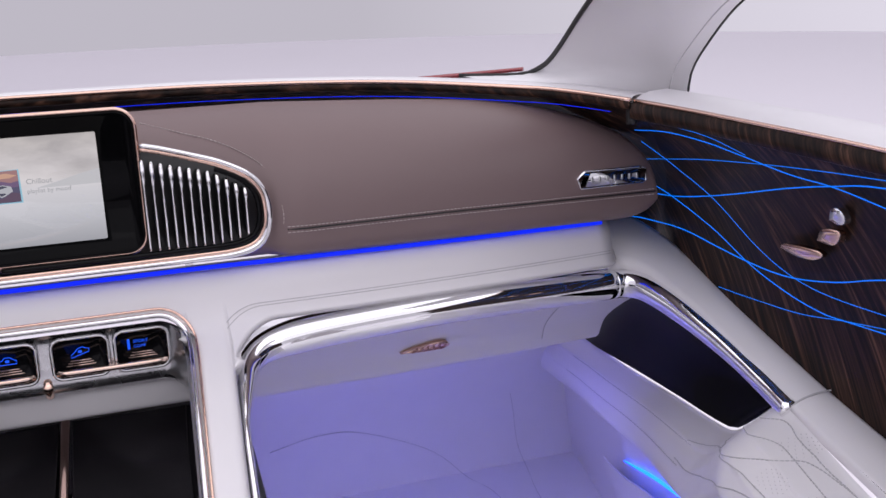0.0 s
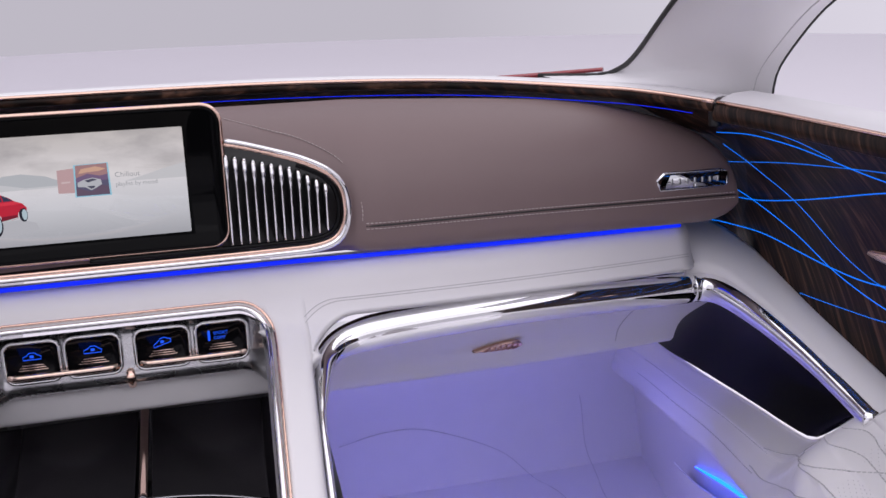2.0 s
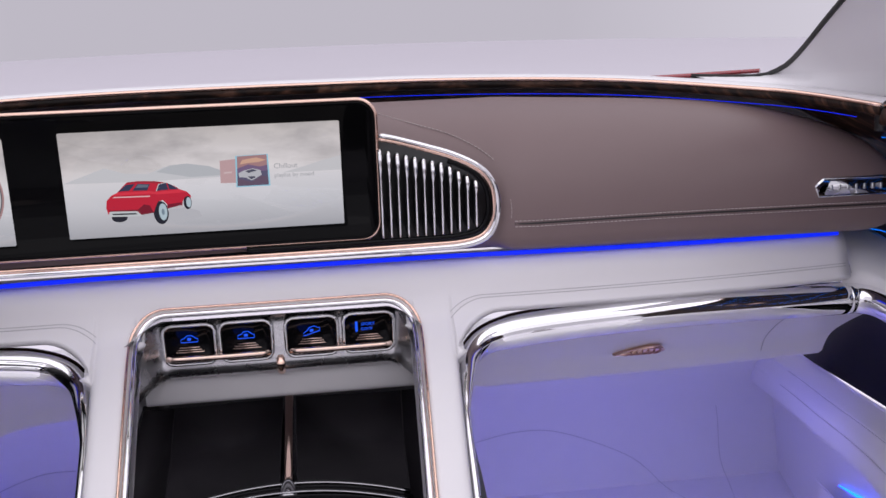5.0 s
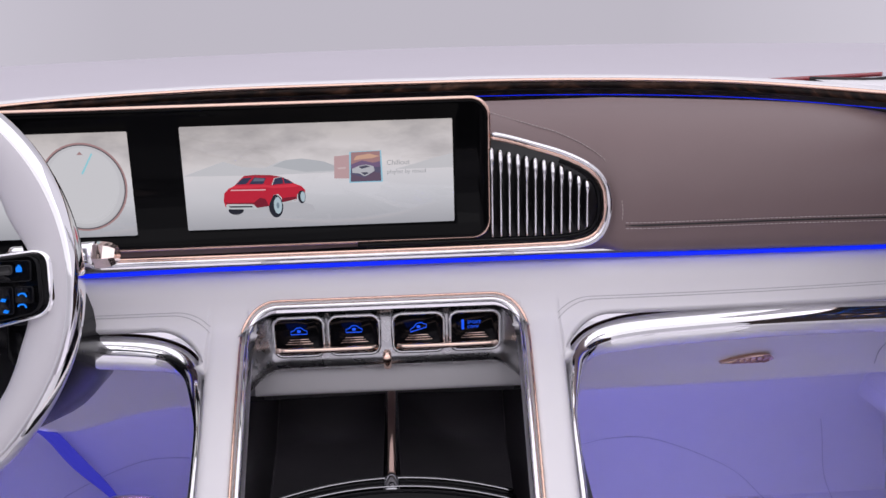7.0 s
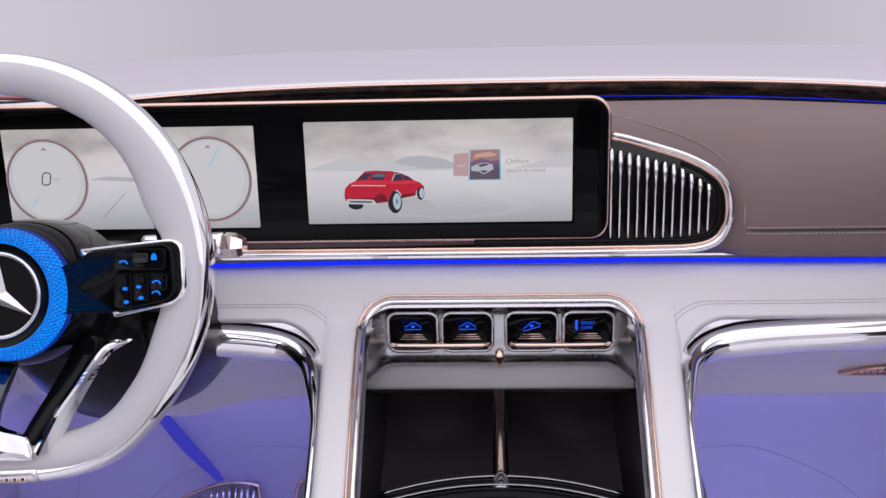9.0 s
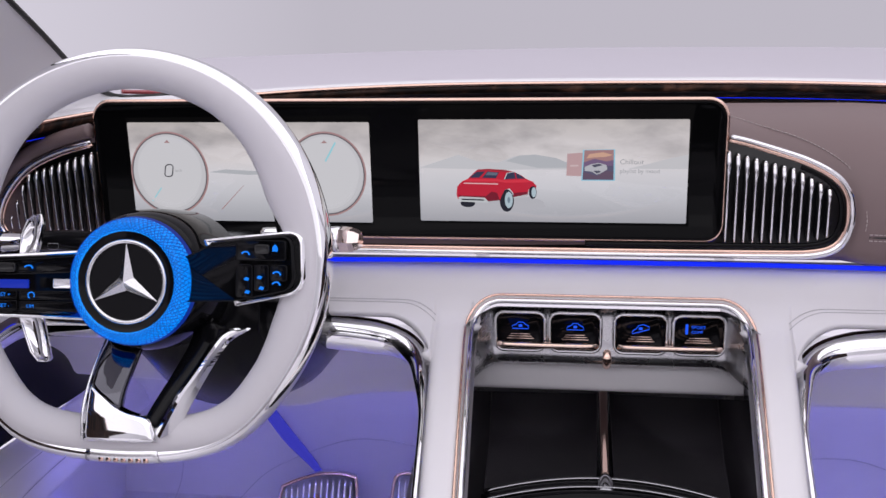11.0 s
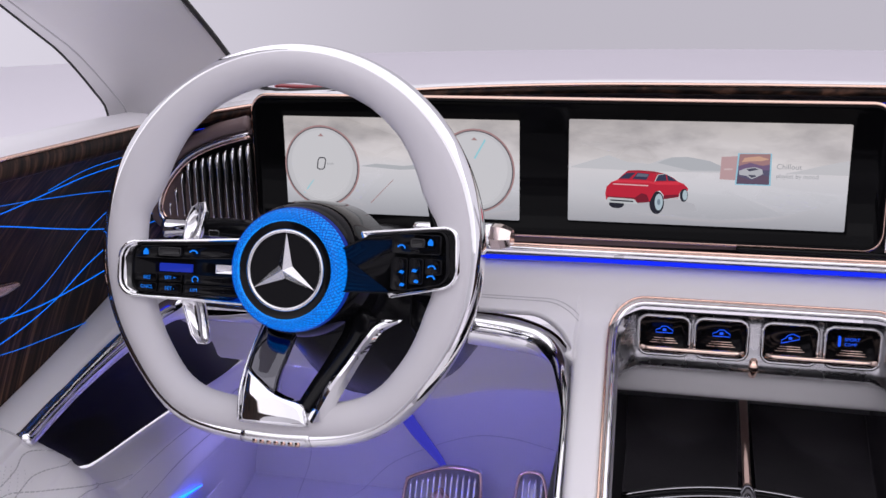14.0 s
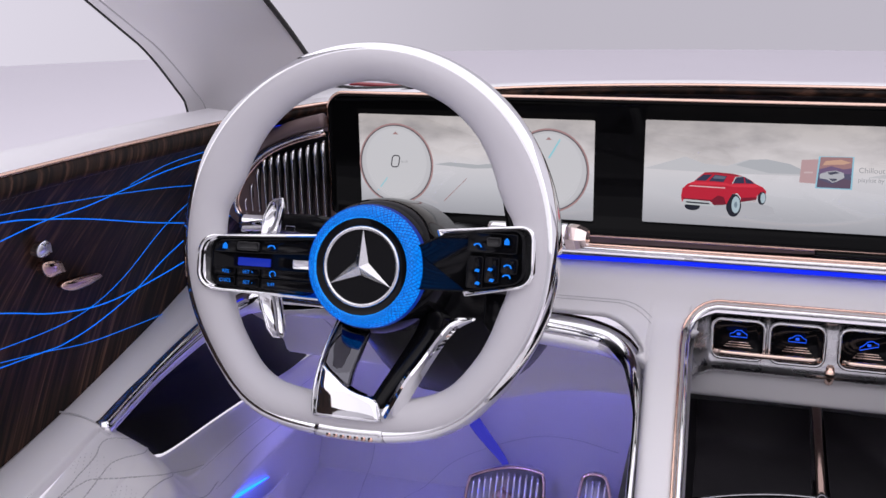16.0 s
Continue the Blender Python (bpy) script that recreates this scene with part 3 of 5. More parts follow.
def oval_section(r, y, long, short, lean, n=28):
    c, s = math.cos(radians(lean)), math.sin(radians(lean))
    return [(r + long * math.cos(w) * c - short * math.sin(w) * s, y - long * math.cos(w) * s - short * math.sin(w) * c) for w in [2 * math.pi * k / n for k in range(n)]]


def ring(section, foot, grip=0.0, span=(0, 360), n=120, caps=False):
    rows = []
    for a in np.linspace(radians(span[0]), radians(span[1]), n + 1):
        lift = math.degrees(math.asin(max(-1, min(1, math.sin(a)))))
        hold = grip * float(np.interp(lift, (-90, -52, -36, -22, -4, 10, 16, 23, 32, 45, 60, 90), (0.002, -0.0010, 0.0010, 0.0055, 0.004, 0.003, 0.009, 0.0115, 0.0080, 0.0025, -0.0010, -0.0030)))
        rows.append([])
        for r, y in section:
            inner = min(1, max(0, (0.190 - r) / 0.02))
            x, z = rim_point(a, r - hold * inner, foot[0] + foot[1] * (r - 0.165))
            rows[-1].append((x, y, z))
    bm = grid(rows, True, caps)
    bmesh.ops.remove_doubles(bm, verts=bm.verts, dist=1e-6)
    return bm


LEATHER = oval_section(0.1835, 0.006, 0.0198, 0.0150, 30)
BAND = oval_section(0.1962, 0.0125, 0.0200, 0.0120, 80)
part("rim", ring(LEATHER, (0.1640, 0.88), 1.0), WHEELW, wheel, "pale leather rim")
part("rim_band", ring(BAND, (0.1700, 0.93)), CHROME, wheel, "chrome outer side of the rim")
part("rim_piping", ring(oval_section(0.1992, -0.0050, 0.0011, 0.0011, 0, 8), (0.1640, 0.89)), DARKCHROME, wheel, "thin dark joint between leather and chrome")


HX, HUBZ = 0.0045, -0.0205


def turned(profile, n=64, cx=HX, cz=HUBZ, bm=None):
    """A body of revolution about the wheel's axis through rows of (radius, depth)."""
    return grid([[(cx + r * math.cos(2 * math.pi * k / n), y, cz + r * math.sin(2 * math.pi * k / n)) for k in range(n)] for r, y in profile], True, False, bm)


SILVER = plain("brushed_silver", (0.80, 0.80, 0.81), 0.22, 1.0, vary=0.03, vscale=60)


HUBRIB = glow("deep_hub_blue", (0.0, 0.06, 0.55), 0.75)


def hub_light_material():
    mat = glow("hub_blue_light", (0.0, 0.27, 1.0), 1.0)
    nt, b = mat.node_tree, mat.node_tree.nodes["Principled BSDF"]
    tc = nt.nodes.new("ShaderNodeTexCoord")
    v = nt.nodes.new("ShaderNodeTexVoronoi")
    v.inputs["Scale"].default_value = 800
    nt.links.new(tc.outputs["Object"], v.inputs["Vector"])
    r = nt.nodes.new("ShaderNodeMapRange")
    r.inputs[1].default_value, r.inputs[2].default_value, r.inputs[3].default_value, r.inputs[4].default_value = 0.15, 0.60, 1.7, 0.7
    nt.links.new(v.outputs["Distance"], r.inputs[0])
    nt.links.new(r.outputs[0], b.inputs["Emission Strength"])
    b.inputs["Roughness"].default_value = 0.15
    return mat


part("hub", turned([(0.0640, 0.010), (0.067, 0.014), (0.0705, 0.026), (0.0730, 0.040), (0.0742, 0.065), (0.0745, 0.090), (0.0740, 0.125)]), BLACK, wheel, "glossy black hub")
part("hub_light", turned([(0.0500, -0.0125), (0.0520, -0.0148), (0.0555, -0.0140), (0.0590, -0.0100), (0.0620, -0.0040), (0.0638, 0.0030)]), hub_light_material(), wheel, "blue lit textured ring")
part("hub_light_edge", turned([(0.0638, 0.0030), (0.0646, 0.0070), (0.0650, 0.011)]), glow("dim_hub_blue", (0.0, 0.04, 0.5), 0.5), wheel, "dim blue edge of the ring")
for turn in (0.055, -0.055):
    bm = bmesh.new()
    for k in range(84):
        a0 = 2 * math.pi * k / 84
        pts = []
        for j, (r, y) in enumerate(((0.0512, -0.0150), (0.0535, -0.0153), (0.0560, -0.0142), (0.0592, -0.0106), (0.0622, -0.0046), (0.0640, 0.0020))):
            a1 = a0 + turn * j
            pts.append((HX + r * math.cos(a1), y, HUBZ + r * math.sin(a1)))
        tube(pts, 0.00030, raw=True, segs=4, bm=bm)
    part("hub_light_rib", bm, HUBRIB, wheel)
part("hub_face", turned([(0.0002, -0.010), (0.040, -0.010), (0.0485, -0.0105), (0.0502, -0.0115)]), BLACK, wheel, "glossy black disc")
part("emblem_ring", tube([(HX + 0.0400 * math.cos(2 * math.pi * k / 64), -0.0115, HUBZ + 0.0400 * math.sin(2 * math.pi * k / 64)) for k in range(64)], 0.0024, raw=True, closed=True, segs=10, up=(0, 1, 0)), SILVER, wheel)


def star_mesh():
    bm = bmesh.new()
    peak = bm.verts.new((HX, -0.0185, HUBZ))
    tips, notch = [], []
    for k in range(3):
        a = radians(90 + 120 * k)
        tips.append(bm.verts.new((HX + 0.0385 * math.cos(a), -0.0118, HUBZ + 0.0385 * math.sin(a))))
        a += radians(60)
        notch.append(bm.verts.new((HX + 0.0085 * math.cos(a), -0.0108, HUBZ + 0.0085 * math.sin(a))))
    for k in range(3):
        bm.faces.new((peak, tips[k], notch[k]))
        bm.faces.new((peak, notch[k - 1], tips[k]))
    return bm


part("emblem_star", star_mesh(), SILVER, wheel, "three-pointed silver emblem", smooth=False)


def smooth_outline(pts, n=48):
    return [tuple(p) for p in spline(list(pts) + [pts[0]], n)[:-1]]


# switch pads on the spokes
def soft_corners(points, radii, n=7):
    """A polygon with each corner rounded by its own radius, counter-clockwise."""
    out = []
    p = np.array(points, float)
    for i, r in enumerate(radii):
        a, b, c = p[i - 1], p[i], p[(i + 1) % len(p)]
        u, v = (a - b) / np.linalg.norm(a - b), (c - b) / np.linalg.norm(c - b)
        half = math.acos(max(-1, min(1, float(u @ v)))) / 2
        d = r / math.tan(half)
        s0, s1 = b + u * d, b + v * d
        for k in range(n + 1):
            t = k / n
            out.append(tuple((1 - t) ** 2 * s0 + 2 * t * (1 - t) * (b * 0.80 + (s0 + s1) * 0.10) + t * t * s1))
    return out


LEFT_FRAME = soft_corners([(-0.028, 0.0105), (-0.1840, 0.0012), (-0.1840, -0.0570), (-0.028, -0.0610)], (0.001, 0.019, 0.019, 0.001))
LEFT_FACE = soft_corners([(-0.026, 0.0070), (-0.1675, -0.0008), (-0.1675, -0.0515), (-0.026, -0.0530)], (0.001, 0.013, 0.013, 0.001))
RIGHT_FRAME = soft_corners([(0.1158, -0.0422), (0.1870, -0.0270), (0.1840, 0.0325), (0.080, 0.0225), (0.100, -0.020)], (0.001, 0.018, 0.013, 0.002, 0.001))
RIGHT_FACE = soft_corners([(0.055, -0.0400), (0.1150, -0.0375), (0.1775, -0.0245), (0.1745, 0.0275), (0.092, 0.0195), (0.055, 0.002)], (0.001, 0.002, 0.014, 0.010, 0.008, 0.001))
for fr, fa in ((LEFT_FRAME, LEFT_FACE), (RIGHT_FRAME, RIGHT_FACE)):
    f = part("spoke_frame", slab(fr, -0.0075, 0.016, 0.005), CHROME, wheel, "chrome spoke frame")
    part("switch_pad", slab(fa, -0.0100, 0.004, 0.002), BLACK, wheel, "glossy black switch pad")
# key plates: the upper one runs to the hub, the lower ones are set in pairs
part("key_plate", slab([(-0.1630, -0.0165), (-0.1612, -0.0065), (-0.1545, -0.0030), (-0.100, 0.0010), (-0.046, 0.0042), (-0.046, -0.0125), (-0.100, -0.0150)][::-1], -0.0135, -0.006, 0.002), BLACK, wheel)
for x0, x1, z0, z1 in ((-0.1625, -0.1385, -0.0395, -0.0315), (-0.1365, -0.1115, -0.0395, -0.0315), (-0.1095, -0.048, -0.0405, -0.0315), (-0.1585, -0.1385, -0.0500, -0.0410), (-0.1365, -0.1115, -0.0510, -0.0410), (-0.1095, -0.048, -0.0515, -0.0420)):
    part("key_plate", slab(round_rect(x0, x1, z0, z1, 0.0025, 4), -0.0135, -0.006, 0.0012), BLACK, wheel)
for x0, x1, z0, z1 in ((0.118, 0.1700, 0.0030, 0.0225), (0.118, 0.1355, -0.0330, -0.0010), (0.1375, 0.1525, -0.0265, -0.0010), (0.1545, 0.1715, -0.0165, -0.0010)):
    part("key_plate", slab(round_rect(x0, x1, z0, z1, 0.003, 4), -0.0128, -0.006, 0.0012), BLACK, wheel)
part("scroll_key", slab(round_rect(-0.137, -0.1125, -0.0128, -0.0035, 0.003), -0.0165, -0.012, 0.002), SATIN, wheel)
part("scroll_key", slab(round_rect(0.139, 0.154, 0.0095, 0.0185, 0.003), -0.0155, -0.012, 0.002), SATIN, wheel)
part("touch_strip", slab(round_rect(-0.1365, -0.1010, -0.0290, -0.0205, 0.001), -0.0118, -0.009, 0.0005), glow("dim_blue_screen", (0.01, 0.05, 0.85), 0.45), wheel, "dim blue touch strip")
part("spoke_gap", slab(round_rect(-0.0755, -0.048, -0.0285, -0.0195, 0.0015), -0.0135, -0.009, 0.0005), SILVER, wheel, "silver inlay in the spoke")


def label_on_wheel(body, x, z, size=0.0050):
    text(body, size, pose(x, -0.0139, z, 90, 0, 0), KEYLIGHT, wheel, "key_lettering", "CENTER")


for body, x, z in (("RES", -0.1490, -0.0375), ("SET +", -0.1240, -0.0370), ("CNCL", -0.1490, -0.0472), ("SET -", -0.1240, -0.0480), ("LIM", -0.0980, -0.0485)):
    label_on_wheel(body, x, z)


def icon_dot(x, z, kind):
    bm = bmesh.new()
    if kind == "home":
        slab([(x - 0.0024, z - 0.003), (x + 0.0024, z - 0.003), (x + 0.0024, z + 0.0008), (x, z + 0.0036), (x - 0.0024, z + 0.0008)], -0.0150, -0.013, bm=bm)
    elif kind == "arc":
        tube([(x - 0.004, -0.0148, z), (x - 0.002, -0.0148, z + 0.0015), (x + 0.002, -0.0148, z + 0.0015), (x + 0.004, -0.0148, z - 0.0012)], 0.0008, n=10, segs=6, bm=bm)
    elif kind == "ring":
        tube([(x + 0.0032 * math.cos(a), -0.0148, z + 0.0032 * math.sin(a)) for a in np.linspace(-0.6, 4.2, 14)], 0.0006, raw=True, segs=6, bm=bm)
    else:
        slab([(x - 0.0024, z - 0.0008), (x + 0.0014, z - 0.0016), (x + 0.0026, z + 0.0008), (x - 0.0008, z + 0.0018)], -0.0150, -0.013, bm=bm)
    part("key_icon", bm, KEYLIGHT, wheel, smooth=False)


for x, z, k in ((-0.151, -0.0092, "home"), (-0.0993, -0.0078, "arc"), (-0.0966, -0.0360, "ring"), (0.1294, 0.0095, "arc"), (0.1599, 0.0150, "home"),
                (0.1301, -0.0150, "key"), (0.1438, -0.0132, "key"), (0.1624, -0.0092, "arc"), (0.1311, -0.0275, "key"), (0.1460, -0.0235, "key"), (0.1620, -0.0190, "arc")):
    icon_dot(x, z, k)


# chrome darkened in its colour to imitate the black column's reflection
DARKREFLECT = plain("chrome_painted_dark", (0.11, 0.11, 0.125), 0.05, 1.0, vary=0.03, vscale=30)
# lower spoke: a mirror plate that widens into a foot, and a ridged bar on the other side
AWAY = (0, 1, 0)
DEPTH = lambda z: float(np.interp(-z, (0.070, 0.090, 0.112, 0.130, 0.150, 0.170, 0.186), (0.036, 0.022, 0.006, -0.0045, -0.0120, -0.0155, -0.0150)))


def spoke_plate(ends, n=10):
    """A plate through rows from a left to a right point (x, z), bowed towards the driver."""
    l, r = spline([e[0] for e in ends], 14), spline([e[1] for e in ends], 14)
    rows = []
    for a, b in zip(l, r):
        row = []
        for k in range(n + 1):
            u = k / n
            x, z = a + (b - a) * u
            row.append((x, DEPTH(z) - 0.0035 * (1 - (2 * u - 1) ** 4), z))
        row += [(b[0] - 0.001, DEPTH(b[1]) + 0.010, b[1]), (a[0] + 0.001, DEPTH(a[1]) + 0.010, a[1])]
        rows.append(row)
    return grid(rows, True, True)


# one chrome plate in two colours: the dark reflection is painted on the upper half
part("lower_spoke", spoke_plate([((-0.031, -0.076), (0.006, -0.078)), ((-0.0350, -0.098), (0.003, -0.108)), ((-0.0365, -0.112), (0.000, -0.130)), ((-0.0372, -0.123), (-0.0008, -0.1480))]), DARKREFLECT, wheel, "chrome lower spoke with its dark reflection painted in")
part("spoke_foot", spoke_plate([((-0.0372, -0.1232), (-0.0008, -0.1482)), ((-0.0378, -0.140), (0.0120, -0.1510)), ((-0.0378, -0.160), (0.0300, -0.1560)), ((-0.0368, -0.1780), (0.0390, -0.1765))]), CHROME, wheel, "chrome foot of the spoke")
part("spoke_edge", tube([(-0.0335, DEPTH(-0.078) - 0.001, -0.078), (-0.0370, DEPTH(-0.100) - 0.001, -0.100), (-0.0385, DEPTH(-0.125) - 0.001, -0.125), (-0.0390, DEPTH(-0.150) - 0.001, -0.150), (-0.0378, DEPTH(-0.176) - 0.001, -0.176)], 0.0013, n=30, segs=8, up=AWAY), SILVER, wheel, "bright chrome edge of the spoke")
bar_l = spline([(0.0370, -0.0130, -0.168), (0.0540, -0.0080, -0.134), (0.0685, 0.0020, -0.110), (0.0825, 0.0130, -0.085), (0.0950, 0.0220, -0.0690), (0.116, 0.0260, -0.0660)], 30)
bar_m = spline([(0.0440, -0.0190, -0.172), (0.0610, -0.0130, -0.136), (0.0760, -0.0030, -0.1105), (0.0880, 0.0085, -0.0880), (0.0980, 0.0180, -0.0735), (0.116, 0.0230, -0.0672)], 30)
bar_r = spline([(0.0560, -0.0020, -0.166), (0.0690, 0.0040, -0.1385), (0.0825, 0.0120, -0.110), (0.0950, 0.0190, -0.0870), (0.1020, 0.0240, -0.0780), (0.116, 0.0260, -0.0695)], 30)
part("lower_spoke", grid([[tuple(a), tuple(a + (b - a) * 0.5 + (0, -0.001, 0)), tuple(b), tuple(b + (c - b) * 0.5 + (0, -0.001, 0)), tuple(c), tuple((a + c) / 2 + (0, 0.012, 0))] for a, b, c in zip(bar_l, bar_m, bar_r)], True, True), CHROME, wheel, "ridged chrome lower spoke", smooth=False)
part("spoke_web", grid([[(x - w, y, z), (x, y - 0.004, z - 0.3 * w), (x + w, y + 0.004, z - 0.6 * w), (x, y + 0.014, z)] for (x, y, z), w in zip(spline([(0.070, 0.048, -0.060), (0.068, 0.034, -0.083), (0.055, 0.018, -0.112), (0.040, 0.004, -0.140), (0.030, -0.006, -0.160)], 20), np.linspace(0.016, 0.010, 21))], True, True), BLACK, wheel, "glossy black web beside the spoke")
clasp = part("rim_clasp", ring(oval_section(0.1945, 0.0105, 0.0195, 0.0128, 74), (0.1705, 0.93), span=(260, 281.5), n=14, caps=True), SILVER, wheel, "silver clasp with rose lettering bars at the foot of the rim")
for k in range(7):
    x = -0.0245 + 0.0078 * k
    part("lettering_bar", slab(round_rect(x, x + 0.0048, -0.1995, -0.1940, 0.0008, 2), -0.0082, 0.0040), COPPER, wheel)

# the switch pads slope in towards the hub
for o in list(wheel.children):
    if o.name.split(".")[0] in ("spoke_frame", "switch_pad", "scroll_key", "key_plate", "touch_strip", "spoke_gap", "key_icon", "key_lettering"):
        w = o.matrix_basis.translation.x if o.type == "FONT" else o.data.vertices[0].co.x
        side = -1 if w < 0 else 1
        o.matrix_basis = pose(side * 0.180, -0.0085, 0, 0, 0, -side * 8.0) @ pose(-side * 0.180, 0, 0) @ o.matrix_basis

# paddles behind the wheel
for s, up, dn in ((-1, ((-0.1400, 0.004), (-0.1390, 0.024), (-0.1320, 0.040), (-0.1250, 0.0448), (-0.1165, 0.0458), (-0.1150, 0.034), (-0.1215, 0.004)), ((-0.1335, -0.056), (-0.1080, -0.056), (-0.0975, -0.1045), (-0.1005, -0.1075), (-0.1105, -0.1075), (-0.1190, -0.098), (-0.1265, -0.0775))),
                  (1, ((0.1360, 0.062), (0.1385, 0.0675), (0.1425, 0.0680), (0.1500, 0.057), (0.1600, 0.036), (0.1560, 0.020), (0.1440, 0.020)), ((0.128, -0.040), (0.150, -0.040), (0.150, -0.078), (0.140, -0.086), (0.128, -0.070)))):
    for o, y in ((up, 0.042), (dn, 0.028)):
        part("shift_paddle", slab(list(o) if s > 0 else list(o)[::-1], y, y + 0.008, 0.002), CHROME if s < 0 else BLACK, wheel)

# steering column with its stalks
CRYSTAL = plain("rose_crystal", (0.80, 0.66, 0.62), 0.06, 0.9, vary=0.25, vscale=90)
column = thing("steering_column", "glossy black steering column with chrome stalks", "steering column")
rows = []
for y, cx, cz, rx, rz in ((1.00, -0.470, 0.715, 0.072, 0.066), (1.03, -0.463, 0.688, 0.086, 0.084), (1.08, -0.455, 0.652, 0.096, 0.106), (1.14, -0.452, 0.630, 0.102, 0.113), (1.24, -0.450, 0.605, 0.106, 0.115), (1.36, -0.450, 0.58, 0.10, 0.10)):
    rows.append([(cx + rx * math.cos(a), y, cz + rz * math.sin(a)) for a in np.linspace(0, 2 * math.pi, 40, endpoint=False)])
part("shroud", grid(rows, True, True), SHROUD, column)
lev = part("gear_stalk", tube([(-0.37, 1.03, 0.768), (-0.330, 1.022, 0.769), (-0.300, 1.016, 0.770), (-0.2815, 1.0135, 0.7705)], lambda t: 0.010 + 0.0045 * t, n=16, segs=16, flat=0.95), CHROME, column, "chrome gear stalk")
part("stalk_tip", tube([(-0.2815, 1.0135, 0.7705), (-0.272, 1.012, 0.7705), (-0.264, 1.011, 0.7705), (-0.260, 1.0105, 0.7705)], lambda t: 0.0140 - 0.0050 * t ** 3, n=4, segs=6), CRYSTAL, lev, "faceted rose crystal tip", smooth=False)
st = part("turn_stalk", tube([(-0.555, 1.03, 0.757), (-0.59, 1.03, 0.760), (-0.615, 1.03, 0.760), (-0.632, 1.03, 0.759)], lambda t: 0.0125 - 0.002 * t, n=16, segs=16), BLACK, column, "glossy black turn signal stalk")
part("stalk_tip", tube([(-0.632, 1.03, 0.759), (-0.655, 1.03, 0.758), (-0.674, 1.03, 0.757)], lambda t: 0.0085 + 0.003 * t, n=10, segs=10), CHROME, st, "chrome stalk tip")
part("stalk_icon", tube([(x, 1.0165, z) for x, z in round_rect(-0.612, -0.600, 0.753, 0.760, 0.001, 2)], 0.0004, raw=True, closed=True, segs=5, up=(0, 1, 0)), SILVER, st)

# ---- vents and black panel behind the display ----
RIM = [(0.1335, 0.8450), (0.1536, 0.8402), (0.187, 0.8300), (0.2205, 0.8185), (0.251, 0.8020), (0.2665, 0.7835), (0.2720, 0.7605), (0.2690, 0.7350), (0.257, 0.7178), (0.2315, 0.7102), (0.187, 0.7088), (0.080, 0.7082), (-0.100, 0.7080),
       (-0.300, 0.7080), (-0.500, 0.7080), (-0.700, 0.7082), (-0.765, 0.7092), (-0.785, 0.717), (-0.790, 0.734), (-0.781, 0.758), (-0.760, 0.784), (-0.731, 0.807), (-0.690, 0.825), (-0.643, 0.838)]
rim = spline(RIM, 200)
panel = thing("vent_panel", "glossy black panel with slatted vents and chrome rim", "air vent")


def panel_y(x):
    return 1.2005 + 0.020 * max(0, (-x - 0.60) / 0.2) ** 2


part("backing", slab([(x, z) for x, z in rim[::-1]], 1.2145, 1.228, place=lambda x, y, z: (x, y + panel_y(x) - 1.2005, z)), SATIN, panel)
way = np.gradient(rim, axis=0)
away = np.stack([-way[:, 1], way[:, 0]], 1) / np.linalg.norm(way, axis=1, keepdims=True)
swell = lambda t: 0.0030 + 0.0014 * math.exp(-((t - 0.145) / 0.035) ** 2)
part("chrome_rim", tube([(x, panel_y(x), z) for x, z in rim + 0.0024 * away], swell, raw=True, segs=12, up=(0, 1, 0)), CHROME, panel, "chrome rim")
part("rose_edge", tube([(x, panel_y(x) + 0.0015, z) for x, z in rim - 0.0022 * away], 0.0026, raw=True, segs=10, up=(0, 1, 0)), COPPER, panel, "rose gold inner edging")
part("inner_lip", tube([(x, panel_y(x) + 0.007, z) for x, z in rim[12:70] - 0.0085 * away[12:70]], 0.0030, raw=True, segs=8, up=(0, 1, 0)), BLACK, panel, "glossy black lip inside the rim")
part("brown_trim", tube([(x, panel_y(x) + 0.002, z) for x, z in ((-0.801, 0.722), (-0.800, 0.742), (-0.790, 0.768), (-0.769, 0.796), (-0.738, 0.821), (-0.692, 0.841), (-0.643, 0.854))], lambda t: 0.0035 + 0.006 * min(1, 2 * t), n=40, segs=10, up=(0, 1, 0)), BROWN, panel, "taupe leather trim round the vent")
part("slot", slab(round_rect(-0.02, 0.115, 0.7125, 0.7165, 0.001), 1.2085, 1.2145), BLACK, panel)


def slat_mesh(h):
    p = [(0, 0, 0), (0, -0.001, h * 0.5), (0, -0.001, h * 0.78), (0, 0.0005, h * 0.90), (0, 0.004, h)]
    bm = tube(p, lambda t: 0.0014 + 0.0013 * min(1, max(0, (t - 0.74) / 0.10)) * (1 if t < 0.98 else 0.7), n=26, segs=8, up=(0, 1, 0))
    return bm


def fin_mesh(h):
    return slab([(-0.0016, 0.0), (0.0016, 0.0), (0.0016, h), (-0.0016, h)], 0.002, 0.014)


for k in range(12):
    x = 0.1338 + 0.0104 * k
    z0, z1 = 0.722 + 0.008 * max(0, (x - 0.20) / 0.05) ** 2, 0.8290 - 0.27 * (x - 0.1338) - 0.34 * max(0, x - 0.214)
    for mesh, mat, nm in ((slat_mesh(z1 - z0), CHROME, "slat"), (fin_mesh(z1 - z0), SATIN, "fin")):
        o = part(nm, mesh, mat, panel)
        o.location = (x, 1.2035, z0)
